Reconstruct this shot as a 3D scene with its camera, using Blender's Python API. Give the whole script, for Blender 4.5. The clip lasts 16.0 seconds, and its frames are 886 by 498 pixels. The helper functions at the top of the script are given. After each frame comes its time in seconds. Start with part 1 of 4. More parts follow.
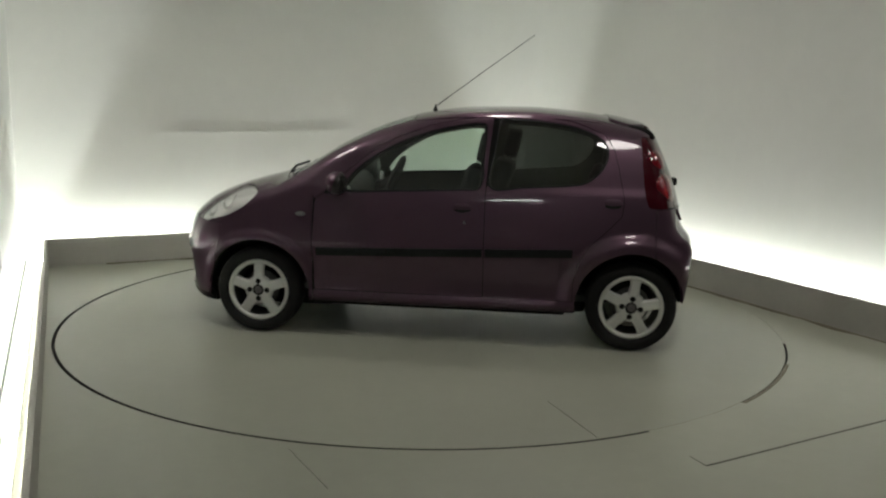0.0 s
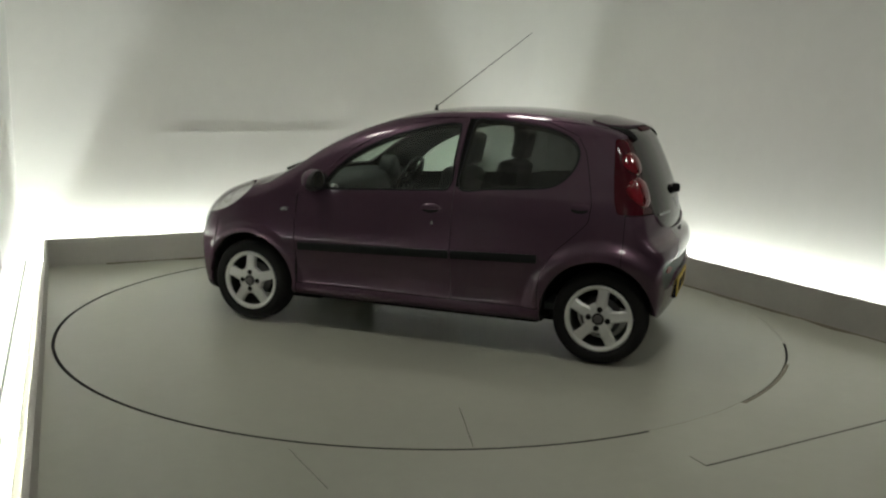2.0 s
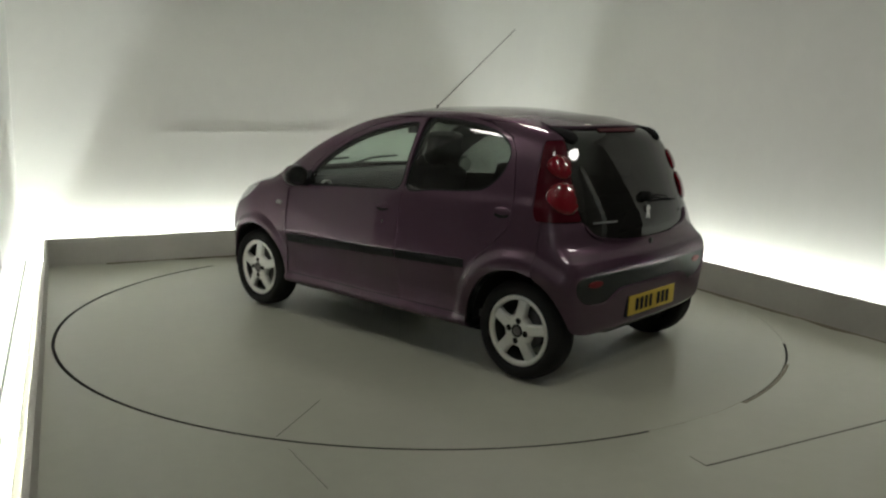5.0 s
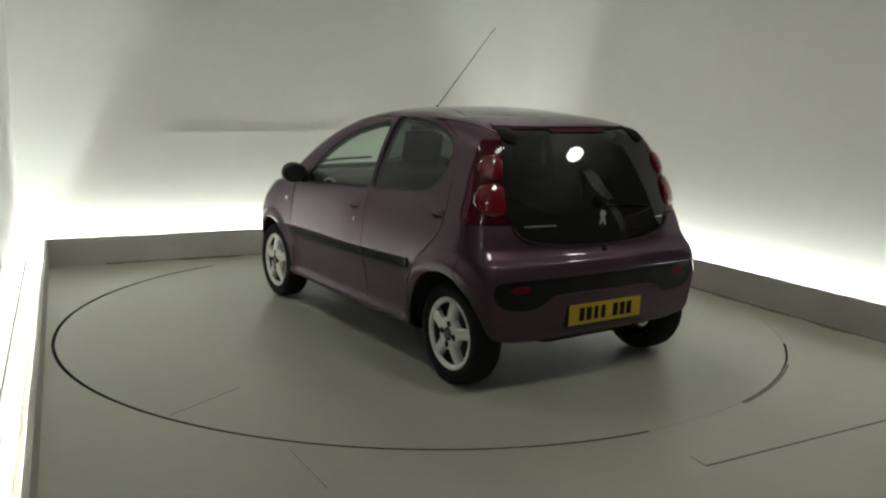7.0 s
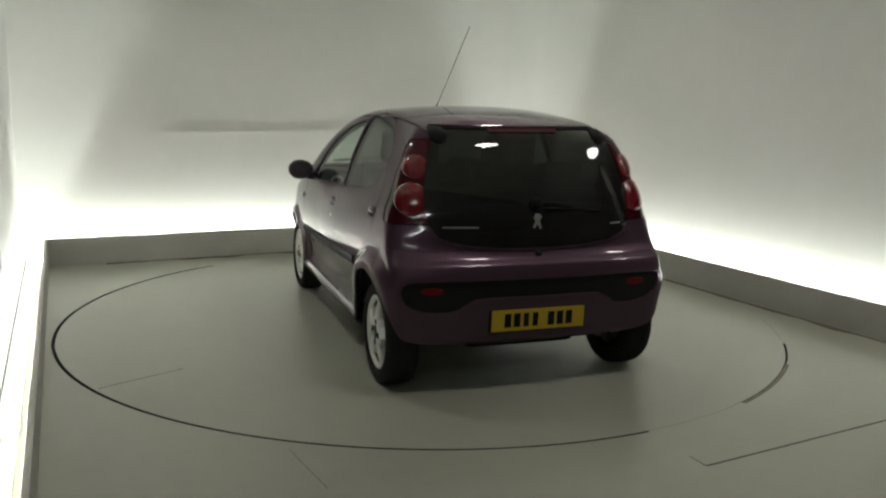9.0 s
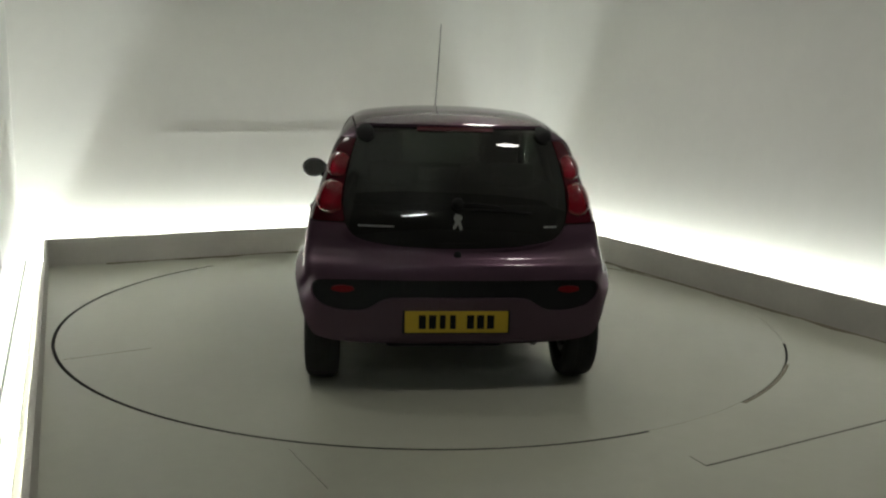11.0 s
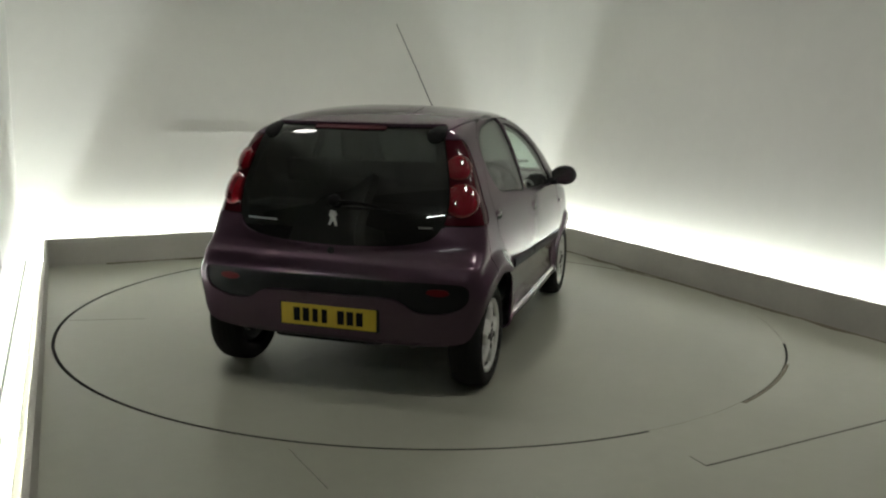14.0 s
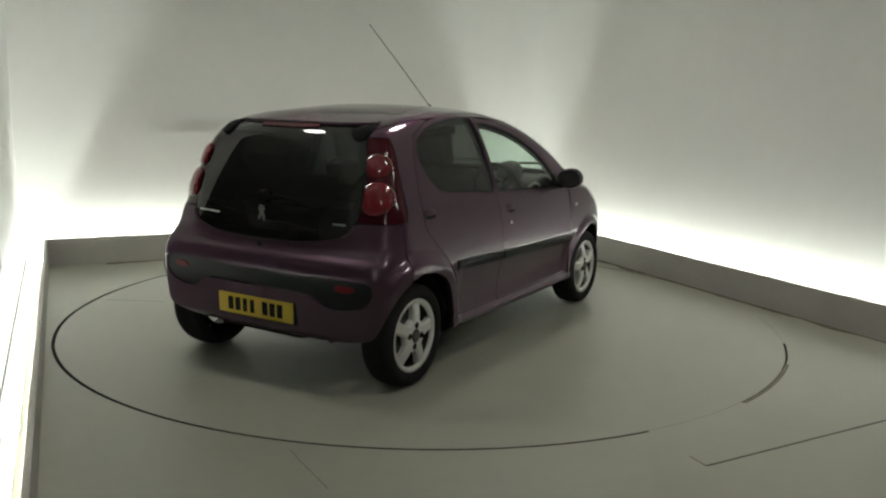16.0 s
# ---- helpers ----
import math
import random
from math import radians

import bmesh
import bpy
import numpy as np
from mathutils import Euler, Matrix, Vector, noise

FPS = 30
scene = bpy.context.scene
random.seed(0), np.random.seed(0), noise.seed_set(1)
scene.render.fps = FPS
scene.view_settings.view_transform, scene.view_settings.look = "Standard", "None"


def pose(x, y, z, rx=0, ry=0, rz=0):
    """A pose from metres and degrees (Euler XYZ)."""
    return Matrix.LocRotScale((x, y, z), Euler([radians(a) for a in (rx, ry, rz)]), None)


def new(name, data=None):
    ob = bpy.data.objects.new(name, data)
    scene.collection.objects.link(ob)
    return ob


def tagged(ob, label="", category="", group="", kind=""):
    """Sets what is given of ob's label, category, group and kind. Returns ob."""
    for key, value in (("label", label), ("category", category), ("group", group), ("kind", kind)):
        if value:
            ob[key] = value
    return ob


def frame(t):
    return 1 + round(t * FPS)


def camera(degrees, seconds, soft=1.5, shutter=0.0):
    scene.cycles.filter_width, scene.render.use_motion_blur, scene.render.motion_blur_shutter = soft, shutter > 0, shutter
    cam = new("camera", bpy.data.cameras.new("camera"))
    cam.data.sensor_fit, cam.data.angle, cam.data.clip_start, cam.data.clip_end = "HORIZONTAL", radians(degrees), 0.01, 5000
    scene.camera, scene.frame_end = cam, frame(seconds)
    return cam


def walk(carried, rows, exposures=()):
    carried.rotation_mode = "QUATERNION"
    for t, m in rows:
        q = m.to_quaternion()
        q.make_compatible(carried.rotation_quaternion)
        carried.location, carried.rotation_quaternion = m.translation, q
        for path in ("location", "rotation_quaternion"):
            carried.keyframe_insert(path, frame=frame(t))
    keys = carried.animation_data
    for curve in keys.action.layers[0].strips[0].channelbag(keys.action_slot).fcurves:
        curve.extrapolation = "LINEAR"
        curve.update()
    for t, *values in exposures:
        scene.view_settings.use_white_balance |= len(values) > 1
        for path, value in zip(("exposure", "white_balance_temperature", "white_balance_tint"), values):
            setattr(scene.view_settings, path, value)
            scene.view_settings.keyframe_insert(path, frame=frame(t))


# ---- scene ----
# Camera: stands still on its post, looking across the turntable.
cam = camera(55.02, 16.0, soft=2.3)
VIEW = pose(0.0, -5.909, 1.512, 90 - 10.109, 0, -1.206) @ pose(0, 0, 0, 0, 0, 1.288)
walk(cam, [(0.0, VIEW), (16.0, VIEW)])
scene.view_settings.exposure = 0.30

# World: the bay is indoors, hardly any light from outside.
world = bpy.data.worlds.new("world")
scene.world = world
world.use_nodes = True
world.node_tree.nodes["Background"].inputs[0].default_value = (0.05, 0.05, 0.05, 1)
world.node_tree.nodes["Background"].inputs[1].default_value = 0.1

# Strengths of the lamps
TUBE_GLOW = 71.0
DOWNLIGHT_GLOW = 25.5
DOWNLIGHTS = [(-1.65, -0.9), (1.2, -2.5), (3.4, -1.65), (0.55, 0.2)]
CEILING = 3.0


# ---------------------------------------------------------------- materials
def material(name, colour, rough=0.5, metal=0.0, var=0.0, scale=8.0, bump=0.0, bump_scale=60.0, coat=0.0, rough_var=0.0):
    m = bpy.data.materials.new(name)
    m.use_nodes = True
    nt = m.node_tree
    b = nt.nodes["Principled BSDF"]
    b.inputs["Base Color"].default_value = (*colour, 1)
    b.inputs["Roughness"].default_value = rough
    b.inputs["Metallic"].default_value = metal
    b.inputs["Coat Weight"].default_value = coat
    b.inputs["Coat Roughness"].default_value = 0.04
    tc = nt.nodes.new("ShaderNodeTexCoord")
    if var > 0 or rough_var > 0:
        big = nt.nodes.new("ShaderNodeTexNoise")
        big.inputs["Scale"].default_value = scale
        big.inputs["Detail"].default_value = 6
        fine = nt.nodes.new("ShaderNodeTexNoise")
        fine.inputs["Scale"].default_value = scale * 14
        fine.inputs["Detail"].default_value = 3
        nt.links.new(tc.outputs["Object"], big.inputs["Vector"])
        nt.links.new(tc.outputs["Object"], fine.inputs["Vector"])
        mx = nt.nodes.new("ShaderNodeMath")
        mx.operation = "MULTIPLY_ADD"
        mx.inputs[1].default_value = 0.3
        nt.links.new(fine.outputs["Fac"], mx.inputs[0])
        nt.links.new(big.outputs["Fac"], mx.inputs[2])
        if var > 0:
            ramp = nt.nodes.new("ShaderNodeMapRange")
            ramp.inputs[1].default_value, ramp.inputs[2].default_value = 0.25, 1.05
            ramp.inputs[3].default_value, ramp.inputs[4].default_value = 1 - var, 1 + var
            nt.links.new(mx.outputs[0], ramp.inputs[0])
            sc = nt.nodes.new("ShaderNodeVectorMath")
            sc.operation = "SCALE"
            sc.inputs[0].default_value = colour
            nt.links.new(ramp.outputs[0], sc.inputs["Scale"])
            nt.links.new(sc.outputs[0], b.inputs["Base Color"])
        if rough_var > 0:
            rr = nt.nodes.new("ShaderNodeMapRange")
            rr.inputs[1].default_value, rr.inputs[2].default_value = 0.25, 1.05
            rr.inputs[3].default_value, rr.inputs[4].default_value = rough - rough_var, rough + rough_var
            nt.links.new(mx.outputs[0], rr.inputs[0])
            nt.links.new(rr.outputs[0], b.inputs["Roughness"])
    if bump > 0:
        n = nt.nodes.new("ShaderNodeTexNoise")
        n.inputs["Scale"].default_value = bump_scale
        n.inputs["Detail"].default_value = 4
        nt.links.new(tc.outputs["Object"], n.inputs["Vector"])
        bp = nt.nodes.new("ShaderNodeBump")
        bp.inputs["Strength"].default_value = bump
        bp.inputs["Distance"].default_value = 0.004
        nt.links.new(n.outputs["Fac"], bp.inputs["Height"])
        nt.links.new(bp.outputs[0], b.inputs["Normal"])
    return m


def glowing(name, colour, strength):
    m = bpy.data.materials.new(name)
    m.use_nodes = True
    b = m.node_tree.nodes["Principled BSDF"]
    b.inputs["Base Color"].default_value = (0.8, 0.8, 0.8, 1)
    b.inputs["Emission Color"].default_value = (*colour, 1)
    b.inputs["Emission Strength"].default_value = strength
    return m


def pane(name, tint, shine=0.06, haze=0.01):
    """Thin tinted glass with a pale haze painted in: what passes is tinted, the gloss follows Fresnel."""
    m = bpy.data.materials.new(name)
    m.use_nodes = True
    nt = m.node_tree
    nt.nodes.remove(nt.nodes["Principled BSDF"])
    out = nt.nodes["Material Output"]
    tr = nt.nodes.new("ShaderNodeBsdfTransparent")
    tr.inputs[0].default_value = (*tint, 1)
    # A little pale diffuse colour lifts the glass's blacks, as a painted haze.
    film = nt.nodes.new("ShaderNodeBsdfDiffuse")
    film.inputs[0].default_value = (0.30, 0.29, 0.26, 1)
    mottle = nt.nodes.new("ShaderNodeTexNoise")
    mottle.inputs["Scale"].default_value = 4.0
    mottle.inputs["Detail"].default_value = 5
    place = nt.nodes.new("ShaderNodeTexCoord")
    nt.links.new(place.outputs["Object"], mottle.inputs["Vector"])
    much = nt.nodes.new("ShaderNodeMath")
    much.operation = "MULTIPLY"
    much.inputs[1].default_value = haze * 2
    nt.links.new(mottle.outputs["Fac"], much.inputs[0])
    hazed = nt.nodes.new("ShaderNodeMixShader")
    nt.links.new(much.outputs[0], hazed.inputs[0])
    nt.links.new(tr.outputs[0], hazed.inputs[1])
    nt.links.new(film.outputs[0], hazed.inputs[2])
    gl = nt.nodes.new("ShaderNodeBsdfGlossy")
    gl.inputs["Roughness"].default_value = 0.015
    lw = nt.nodes.new("ShaderNodeLayerWeight")
    lw.inputs[0].default_value = 0.5
    pw = nt.nodes.new("ShaderNodeMath")
    pw.operation = "POWER"
    pw.inputs[1].default_value = 5.0
    nt.links.new(lw.outputs["Facing"], pw.inputs[0])
    fr = nt.nodes.new("ShaderNodeMath")
    fr.operation = "MULTIPLY_ADD"
    fr.inputs[1].default_value, fr.inputs[2].default_value = 0.92, shine
    nt.links.new(pw.outputs[0], fr.inputs[0])
    mix = nt.nodes.new("ShaderNodeMixShader")
    nt.links.new(fr.outputs[0], mix.inputs[0])
    nt.links.new(hazed.outputs[0], mix.inputs[1])
    nt.links.new(gl.outputs[0], mix.inputs[2])
    nt.links.new(mix.outputs[0], out.inputs[0])
    return m


WALL = material("white_wall_paint", (0.72, 0.71, 0.68), 0.6, var=0.06, scale=0.7, bump=0.1, bump_scale=90)
KERB = material("grey_kerb_paint", (0.4, 0.385, 0.35), 0.55, var=0.14, scale=1.8, bump=0.15)
FLOOR = material("grey_painted_floor", (0.318, 0.320, 0.260), 0.36, var=0.13, scale=0.9, bump=0.03, bump_scale=30, rough_var=0.02)
DISC = material("grey_painted_disc", (0.318, 0.320, 0.262), 0.36, var=0.12, scale=0.8, bump=0.03, bump_scale=30, rough_var=0.02)
DARK = material("dark_gap", (0.02, 0.02, 0.018), 0.8)
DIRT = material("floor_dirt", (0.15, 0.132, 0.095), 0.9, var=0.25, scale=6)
JOINT = material("joint_dirt", (0.065, 0.062, 0.05), 0.8)
# Darker than the bay's paint: the grey carries the unseen room's dimness.
BACKROOM = material("room_dimness_grey", (0.28, 0.28, 0.265), 0.8, var=0.1, scale=1.0)
CEIL = material("ceiling_paint", (0.55, 0.55, 0.51), 0.8, var=0.03, scale=1.0)
TUBE = glowing("tube_light", (0.93, 1.0, 0.95), TUBE_GLOW)
LENS = glowing("downlight_lens", (1.0, 0.97, 0.9), DOWNLIGHT_GLOW)
METAL = material("grey_metal", (0.5, 0.5, 0.5), 0.4, 0.9)


# ---------------------------------------------------------------- mesh helpers
def part(name, bm, mat, parent=None, label="", smooth=False):
    """Link a bmesh as one mesh object, under a thing or a part when a parent is given."""
    me = bpy.data.meshes.new(name)
    bm.normal_update()
    bm.to_mesh(me)
    bm.free()
    for mm in mat if isinstance(mat, (list, tuple)) else [mat]:
        me.materials.append(mm)
    if smooth:
        me.shade_smooth()
    ob = new(name, me)
    if parent:
        ob.parent = parent
    if label:
        ob["label"] = label
    return ob


def thing(name, label, category, m=None, group="", kind=""):
    ob = new(name)
    ob.empty_display_size = 0.1
    if m is not None:
        ob.matrix_basis = m
    return tagged(ob, label, category, group, kind)


def prism(points, z0, z1, bm=None):
    """A solid with the plan points (anticlockwise) between two heights."""
    bm = bm or bmesh.new()
    low = [bm.verts.new((x, y, z0)) for x, y in points]
    top = [bm.verts.new((x, y, z1)) for x, y in points]
    n = len(points)
    bm.faces.new(low[::-1])
    bm.faces.new(top)
    for i in range(n):
        bm.faces.new((low[i], low[(i + 1) % n], top[(i + 1) % n], top[i]))
    return bm


def box(size, at=(0, 0, 0), bevel=0.0, segments=2, bm=None):
    b2 = bmesh.new()
    bmesh.ops.create_cube(b2, size=1.0)
    bmesh.ops.scale(b2, vec=size, verts=b2.verts)
    if bevel > 0:
        bmesh.ops.bevel(b2, geom=b2.edges[:], offset=bevel, segments=segments, profile=0.7, affect="EDGES")
    bmesh.ops.translate(b2, vec=at, verts=b2.verts)
    return merge(bm, b2)


def merge(bm, other):
    """Append the bmesh other to bm and free it."""
    if bm is None:
        return other
    me = bpy.data.meshes.new("tmp")
    other.to_mesh(me)
    other.free()
    bm.from_mesh(me)
    bpy.data.meshes.remove(me)
    return bm


def spun(profile, steps=48, axis="Z", bm=None, closed=False):
    """A solid of revolution; profile rows of (radius, height)."""
    b2 = bmesh.new()
    rings = []
    for r, z in profile:
        if r < 1e-6:
            rings.append([b2.verts.new((0, 0, z))])
        else:
            rings.append([b2.verts.new((r * math.cos(2 * math.pi * k / steps), r * math.sin(2 * math.pi * k / steps), z)) for k in range(steps)])
    pairs = list(zip(rings, rings[1:])) + ([(rings[-1], rings[0])] if closed else [])
    for a, b in pairs:
        for k in range(steps):
            k2 = (k + 1) % steps
            if len(a) == 1 and len(b) == 1:
                continue
            if len(a) == 1:
                b2.faces.new((a[0], b[k2], b[k]))
            elif len(b) == 1:
                b2.faces.new((a[k], a[k2], b[0]))
            else:
                b2.faces.new((a[k], a[k2], b[k2], b[k]))
    bmesh.ops.recalc_face_normals(b2, faces=b2.faces[:])
    if axis == "Y":
        bmesh.ops.rotate(b2, cent=(0, 0, 0), matrix=Matrix.Rotation(-math.pi / 2, 3, "X"), verts=b2.verts)
    if axis == "X":
        bmesh.ops.rotate(b2, cent=(0, 0, 0), matrix=Matrix.Rotation(math.pi / 2, 3, "Y"), verts=b2.verts)
    return merge(bm, b2)


def tube(points, radius, sides=10, bm=None, taper=None):
    """A round rod along a list of points."""
    b2 = bmesh.new()
    pts = [Vector(p) for p in points]
    rings = []
    for i, p in enumerate(pts):
        d = (pts[min(i + 1, len(pts) - 1)] - pts[max(i - 1, 0)]).normalized()
        a = d.orthogonal().normalized() if i == 0 else (rings_a - d * rings_a.dot(d)).normalized()
        rings_a = a
        b = d.cross(a)
        r = radius if taper is None else radius + (taper - radius) * i / (len(pts) - 1)
        rings.append([b2.verts.new(p + (a * math.cos(2 * math.pi * k / sides) + b * math.sin(2 * math.pi * k / sides)) * r) for k in range(sides)])
    for u, v in zip(rings, rings[1:]):
        for k in range(sides):
            b2.faces.new((u[k], u[(k + 1) % sides], v[(k + 1) % sides], v[k]))
    b2.faces.new(rings[0][::-1])
    b2.faces.new(rings[-1])
    return merge(bm, b2)


# ---------------------------------------------------------------- the bay
KERB_CORNER_1 = Vector((-3.236, 1.326))
KERB_CORNER_2 = Vector((1.057, 3.381))
LEFT_WAY = Vector((0.391, -0.9204))
RIGHT_WAY = Vector((0.4415, -0.8973))
KERB_HEIGHT = 0.238
TROUGH = 0.22


def bay_line(offset, left_length=5.4, right_length=6.2):
    """The bay's plan line, set outwards by offset: left end, two corners, right end."""
    back_way = (KERB_CORNER_2 - KERB_CORNER_1).normalized()
    outs = [Vector((LEFT_WAY.y, -LEFT_WAY.x)), Vector((-back_way.y, back_way.x)), Vector((-RIGHT_WAY.y, RIGHT_WAY.x))]
    ways = [LEFT_WAY, back_way, RIGHT_WAY]

    def meet(p, d, q, e):
        s = ((q - p).x * e.y - (q - p).y * e.x) / (d.x * e.y - d.y * e.x)
        return p + d * s

    a = meet(KERB_CORNER_1 + outs[0] * offset, ways[0], KERB_CORNER_1 + outs[1] * offset, ways[1])
    b = meet(KERB_CORNER_2 + outs[1] * offset, ways[1], KERB_CORNER_2 + outs[2] * offset, ways[2])
    return [a + LEFT_WAY * left_length, a, b, b + RIGHT_WAY * right_length]


def band(offset_0, offset_1, i):
    """The plan quad of the bay's side i between two offsets."""
    p, q = bay_line(offset_0), bay_line(offset_1)
    return [tuple(p[i + 1]), tuple(p[i]), tuple(q[i]), tuple(q[i + 1])][::-1]


def plan_solid(points, z0, z1):
    area = sum(a[0] * b[1] - b[0] * a[1] for a, b in zip(points, points[1:] + points[:1]))
    return prism(points if area > 0 else points[::-1], z0, z1)


def tall_band(i):
    """The bay's walls reach less far forward than its kerbs do."""
    p, q = bay_line(TROUGH, 2.4, 4.75), bay_line(TROUGH + 0.15, 2.4, 4.75)
    return [tuple(p[i + 1]), tuple(p[i]), tuple(q[i]), tuple(q[i + 1])][::-1]


# the corner between the back and the right wall is rounded off
ROUND = 0.3
BACK_WAY = (KERB_CORNER_2 - KERB_CORNER_1).normalized()
inner, outer = bay_line(TROUGH, 2.4, 4.75), bay_line(TROUGH + 0.15, 2.4, 4.75)
turned = BACK_WAY.angle(RIGHT_WAY)
cut = ROUND * math.tan(turned / 2)
start, finish = inner[2] - BACK_WAY * cut, inner[2] + RIGHT_WAY * cut
hub = start + Vector((BACK_WAY.y, -BACK_WAY.x)) * ROUND
first = math.atan2((start - hub).y, (start - hub).x)
arc = [(hub.x + ROUND * math.cos(first - turned * k / 32), hub.y + ROUND * math.sin(first - turned * k / 32)) for k in range(33)]
start_out, finish_out = start + Vector((-BACK_WAY.y, BACK_WAY.x)) * 0.15, finish + Vector((-RIGHT_WAY.y, RIGHT_WAY.x)) * 0.15
plans = {"wall_left": tall_band(0), "wall_back": [tuple(inner[1]), tuple(start), tuple(start_out), tuple(outer[1])],
         "wall_corner": arc + [tuple(finish_out), tuple(outer[2]), tuple(start_out)],
         "wall_right": [tuple(finish), tuple(inner[3]), tuple(outer[3]), tuple(finish_out)]}
for name, plan in plans.items():
    part(name, plan_solid(plan, 0.0, CEILING), WALL)
    tagged(bpy.data.objects[name], "smooth white painted bay wall washed from below", "wall", kind="structure")
for i, name in enumerate(("kerb_left", "kerb_back", "kerb_right")):
    bm = plan_solid(band(0.0, 0.025, i), 0.0, KERB_HEIGHT)
    tagged(part(name, bm, KERB), "low grey painted kerb hiding the tube lights", "kerb", kind="structure")

# low upstand behind the trough where the walls have ended
far, near = bay_line(TROUGH), bay_line(TROUGH + 0.1)
for name, k, j, way, start in (("upstand_left", 0, 1, LEFT_WAY, 2.4), ("upstand_right", 3, 2, RIGHT_WAY, 4.75)):
    pts = [far[j] + way * start, far[k], near[k], near[j] + way * start]
    tagged(part(name, plan_solid([tuple(q) for q in pts], 0.0, 0.42), WALL), "low white upstand behind the tube lights", "kerb", kind="structure")

# Fluorescent tubes in the trough behind the kerb
line = bay_line(0.115)
for a, b in zip(line, line[1:]):
    length, at = (b - a).length, 0.03
    while at < length - 0.3:
        run = min(1.2, length - at - 0.03)
        holder = thing("tube_light", "bare white fluorescent tube lying behind the kerb", "lamp", group="tubes behind the kerb")
        p, q = a + (b - a) * (at / length), a + (b - a) * ((at + run) / length)
        part("glass_tube", tube([(p.x, p.y, 0.055), (q.x, q.y, 0.055)], 0.014, 12), TUBE, holder, "glowing white tube", smooth=True)
        mid, d = (p + q) / 2, (q - p).normalized()
        bm = box((run, 0.05, 0.036), (0, 0, 0.018))
        bmesh.ops.rotate(bm, cent=(0, 0, 0), matrix=Matrix.Rotation(math.atan2(d.y, d.x), 3, "Z"), verts=bm.verts)
        bmesh.ops.translate(bm, vec=(mid.x, mid.y, 0), verts=bm.verts)
        part("batten", bm, WALL, holder)
        at += 1.22

# Floor with the round pit of the turntable
RADIUS = 2.422
GAP = 0.0165
HOLE_AT = (-0.004, 0.0)
bm = bmesh.new()
N = 192
inner = [bm.verts.new((HOLE_AT[0] + RADIUS * math.cos(2 * math.pi * k / N), HOLE_AT[1] + RADIUS * math.sin(2 * math.pi * k / N), 0)) for k in range(N)]
outer = [bm.verts.new((14 * math.cos(2 * math.pi * k / N), 14 * math.sin(2 * math.pi * k / N), 0)) for k in range(N)]
for k in range(N):
    j = (k + 1) % N
    bm.faces.new((inner[k], outer[k], outer[j], inner[j]))
floor = tagged(part("floor", bm, FLOOR), "smooth grey painted concrete floor, slightly shiny", "floor", kind="structure")
bm = bmesh.new()
brim = [bm.verts.new((HOLE_AT[0] + RADIUS * math.cos(2 * math.pi * k / N), HOLE_AT[1] + RADIUS * math.sin(2 * math.pi * k / N), 0)) for k in range(N)]
deep = [bm.verts.new((v.co.x, v.co.y, -0.06)) for v in brim]
for k in range(N):
    bm.faces.new((deep[k], brim[k], brim[(k + 1) % N], deep[(k + 1) % N]))
bm.faces.new(deep)
# The pit is coloured near black, so the gap's shade is in the colour.
part("pit", bm, DARK, floor, "dark gap round the turntable")
# filler and old dirt closing stretches of the gap
for start, end, slit, stuff in ((-64.0, -47.0, 0.0157, FLOOR), (-47.0, -27.0, 0.0135, DIRT), (-16.0, 24.0, 0.0157, FLOOR), (24.0, 58.0, 0.0157, DIRT), (58.0, 141.0, 0.0157, FLOOR)):
    bm = bmesh.new()
    ring = []
    steps = int((end - start) / 0.85)
    for k in range(steps + 1):
        w = math.radians(start + (end - start) * k / steps)
        ring.append([bm.verts.new((rr * math.cos(w), rr * math.sin(w), zz)) for rr, zz in ((RADIUS - slit, -0.0012), (RADIUS + 0.004, 0.0006), (RADIUS + 0.010, 0.0))])
    for u, v in zip(ring, ring[1:]):
        for q in (0, 1):
            bm.faces.new((u[q], u[q + 1], v[q + 1], v[q]))
    part("gap_filler", bm, stuff, floor, smooth=True)


def joint(points, width, parent, z=0.0012):
    """A thin dark joint line lying in the floor, along a line of plan points."""
    for p, q in zip(points, points[1:]):
        p, q = Vector(p), Vector(q)
        n = Vector((-(q - p).y, (q - p).x)).normalized() * width / 2
        part("joint", plan_solid([tuple(p - n), tuple(q - n), tuple(q + n), tuple(p + n)], -0.004, z), JOINT, parent, "thin dark joint")


joint([(1.206, -2.545), (2.6, -1.815)], 0.010, floor)
joint([(1.166, -2.45), (1.206, -2.545)], 0.004, floor)
joint([(-0.574, -2.43), (-0.363, -2.801)], 0.0016, floor)

# Thin batten on the back wall, and an added rod drawing the left trough's dark line
back = bay_line(TROUGH)
d = (back[2] - back[1]).normalized()
n = Vector((-d.y, d.x))
s0, s1 = back[1] + d * 1.2, back[1] + d * 2.9
bm = plan_solid([tuple(s0 - n * 0.010), tuple(s1 - n * 0.010), tuple(s1), tuple(s0)], 1.135, 1.15)
tagged(part("wall_batten", bm, WALL), "thin white batten fixed along the wall", "batten")
edge = bay_line(0.167)
c0, c1 = edge[1] + LEFT_WAY * 0.30, edge[1] + LEFT_WAY * 4.2
cable = tagged(part("cable", tube([(c0.x, c0.y, 0.10), (c1.x, c1.y, 0.10)], 0.007, 8), DARK), "added dark rod drawing a thin dark line along the trough", "cable")
out = Vector((LEFT_WAY.y, -LEFT_WAY.x)) * 0.055
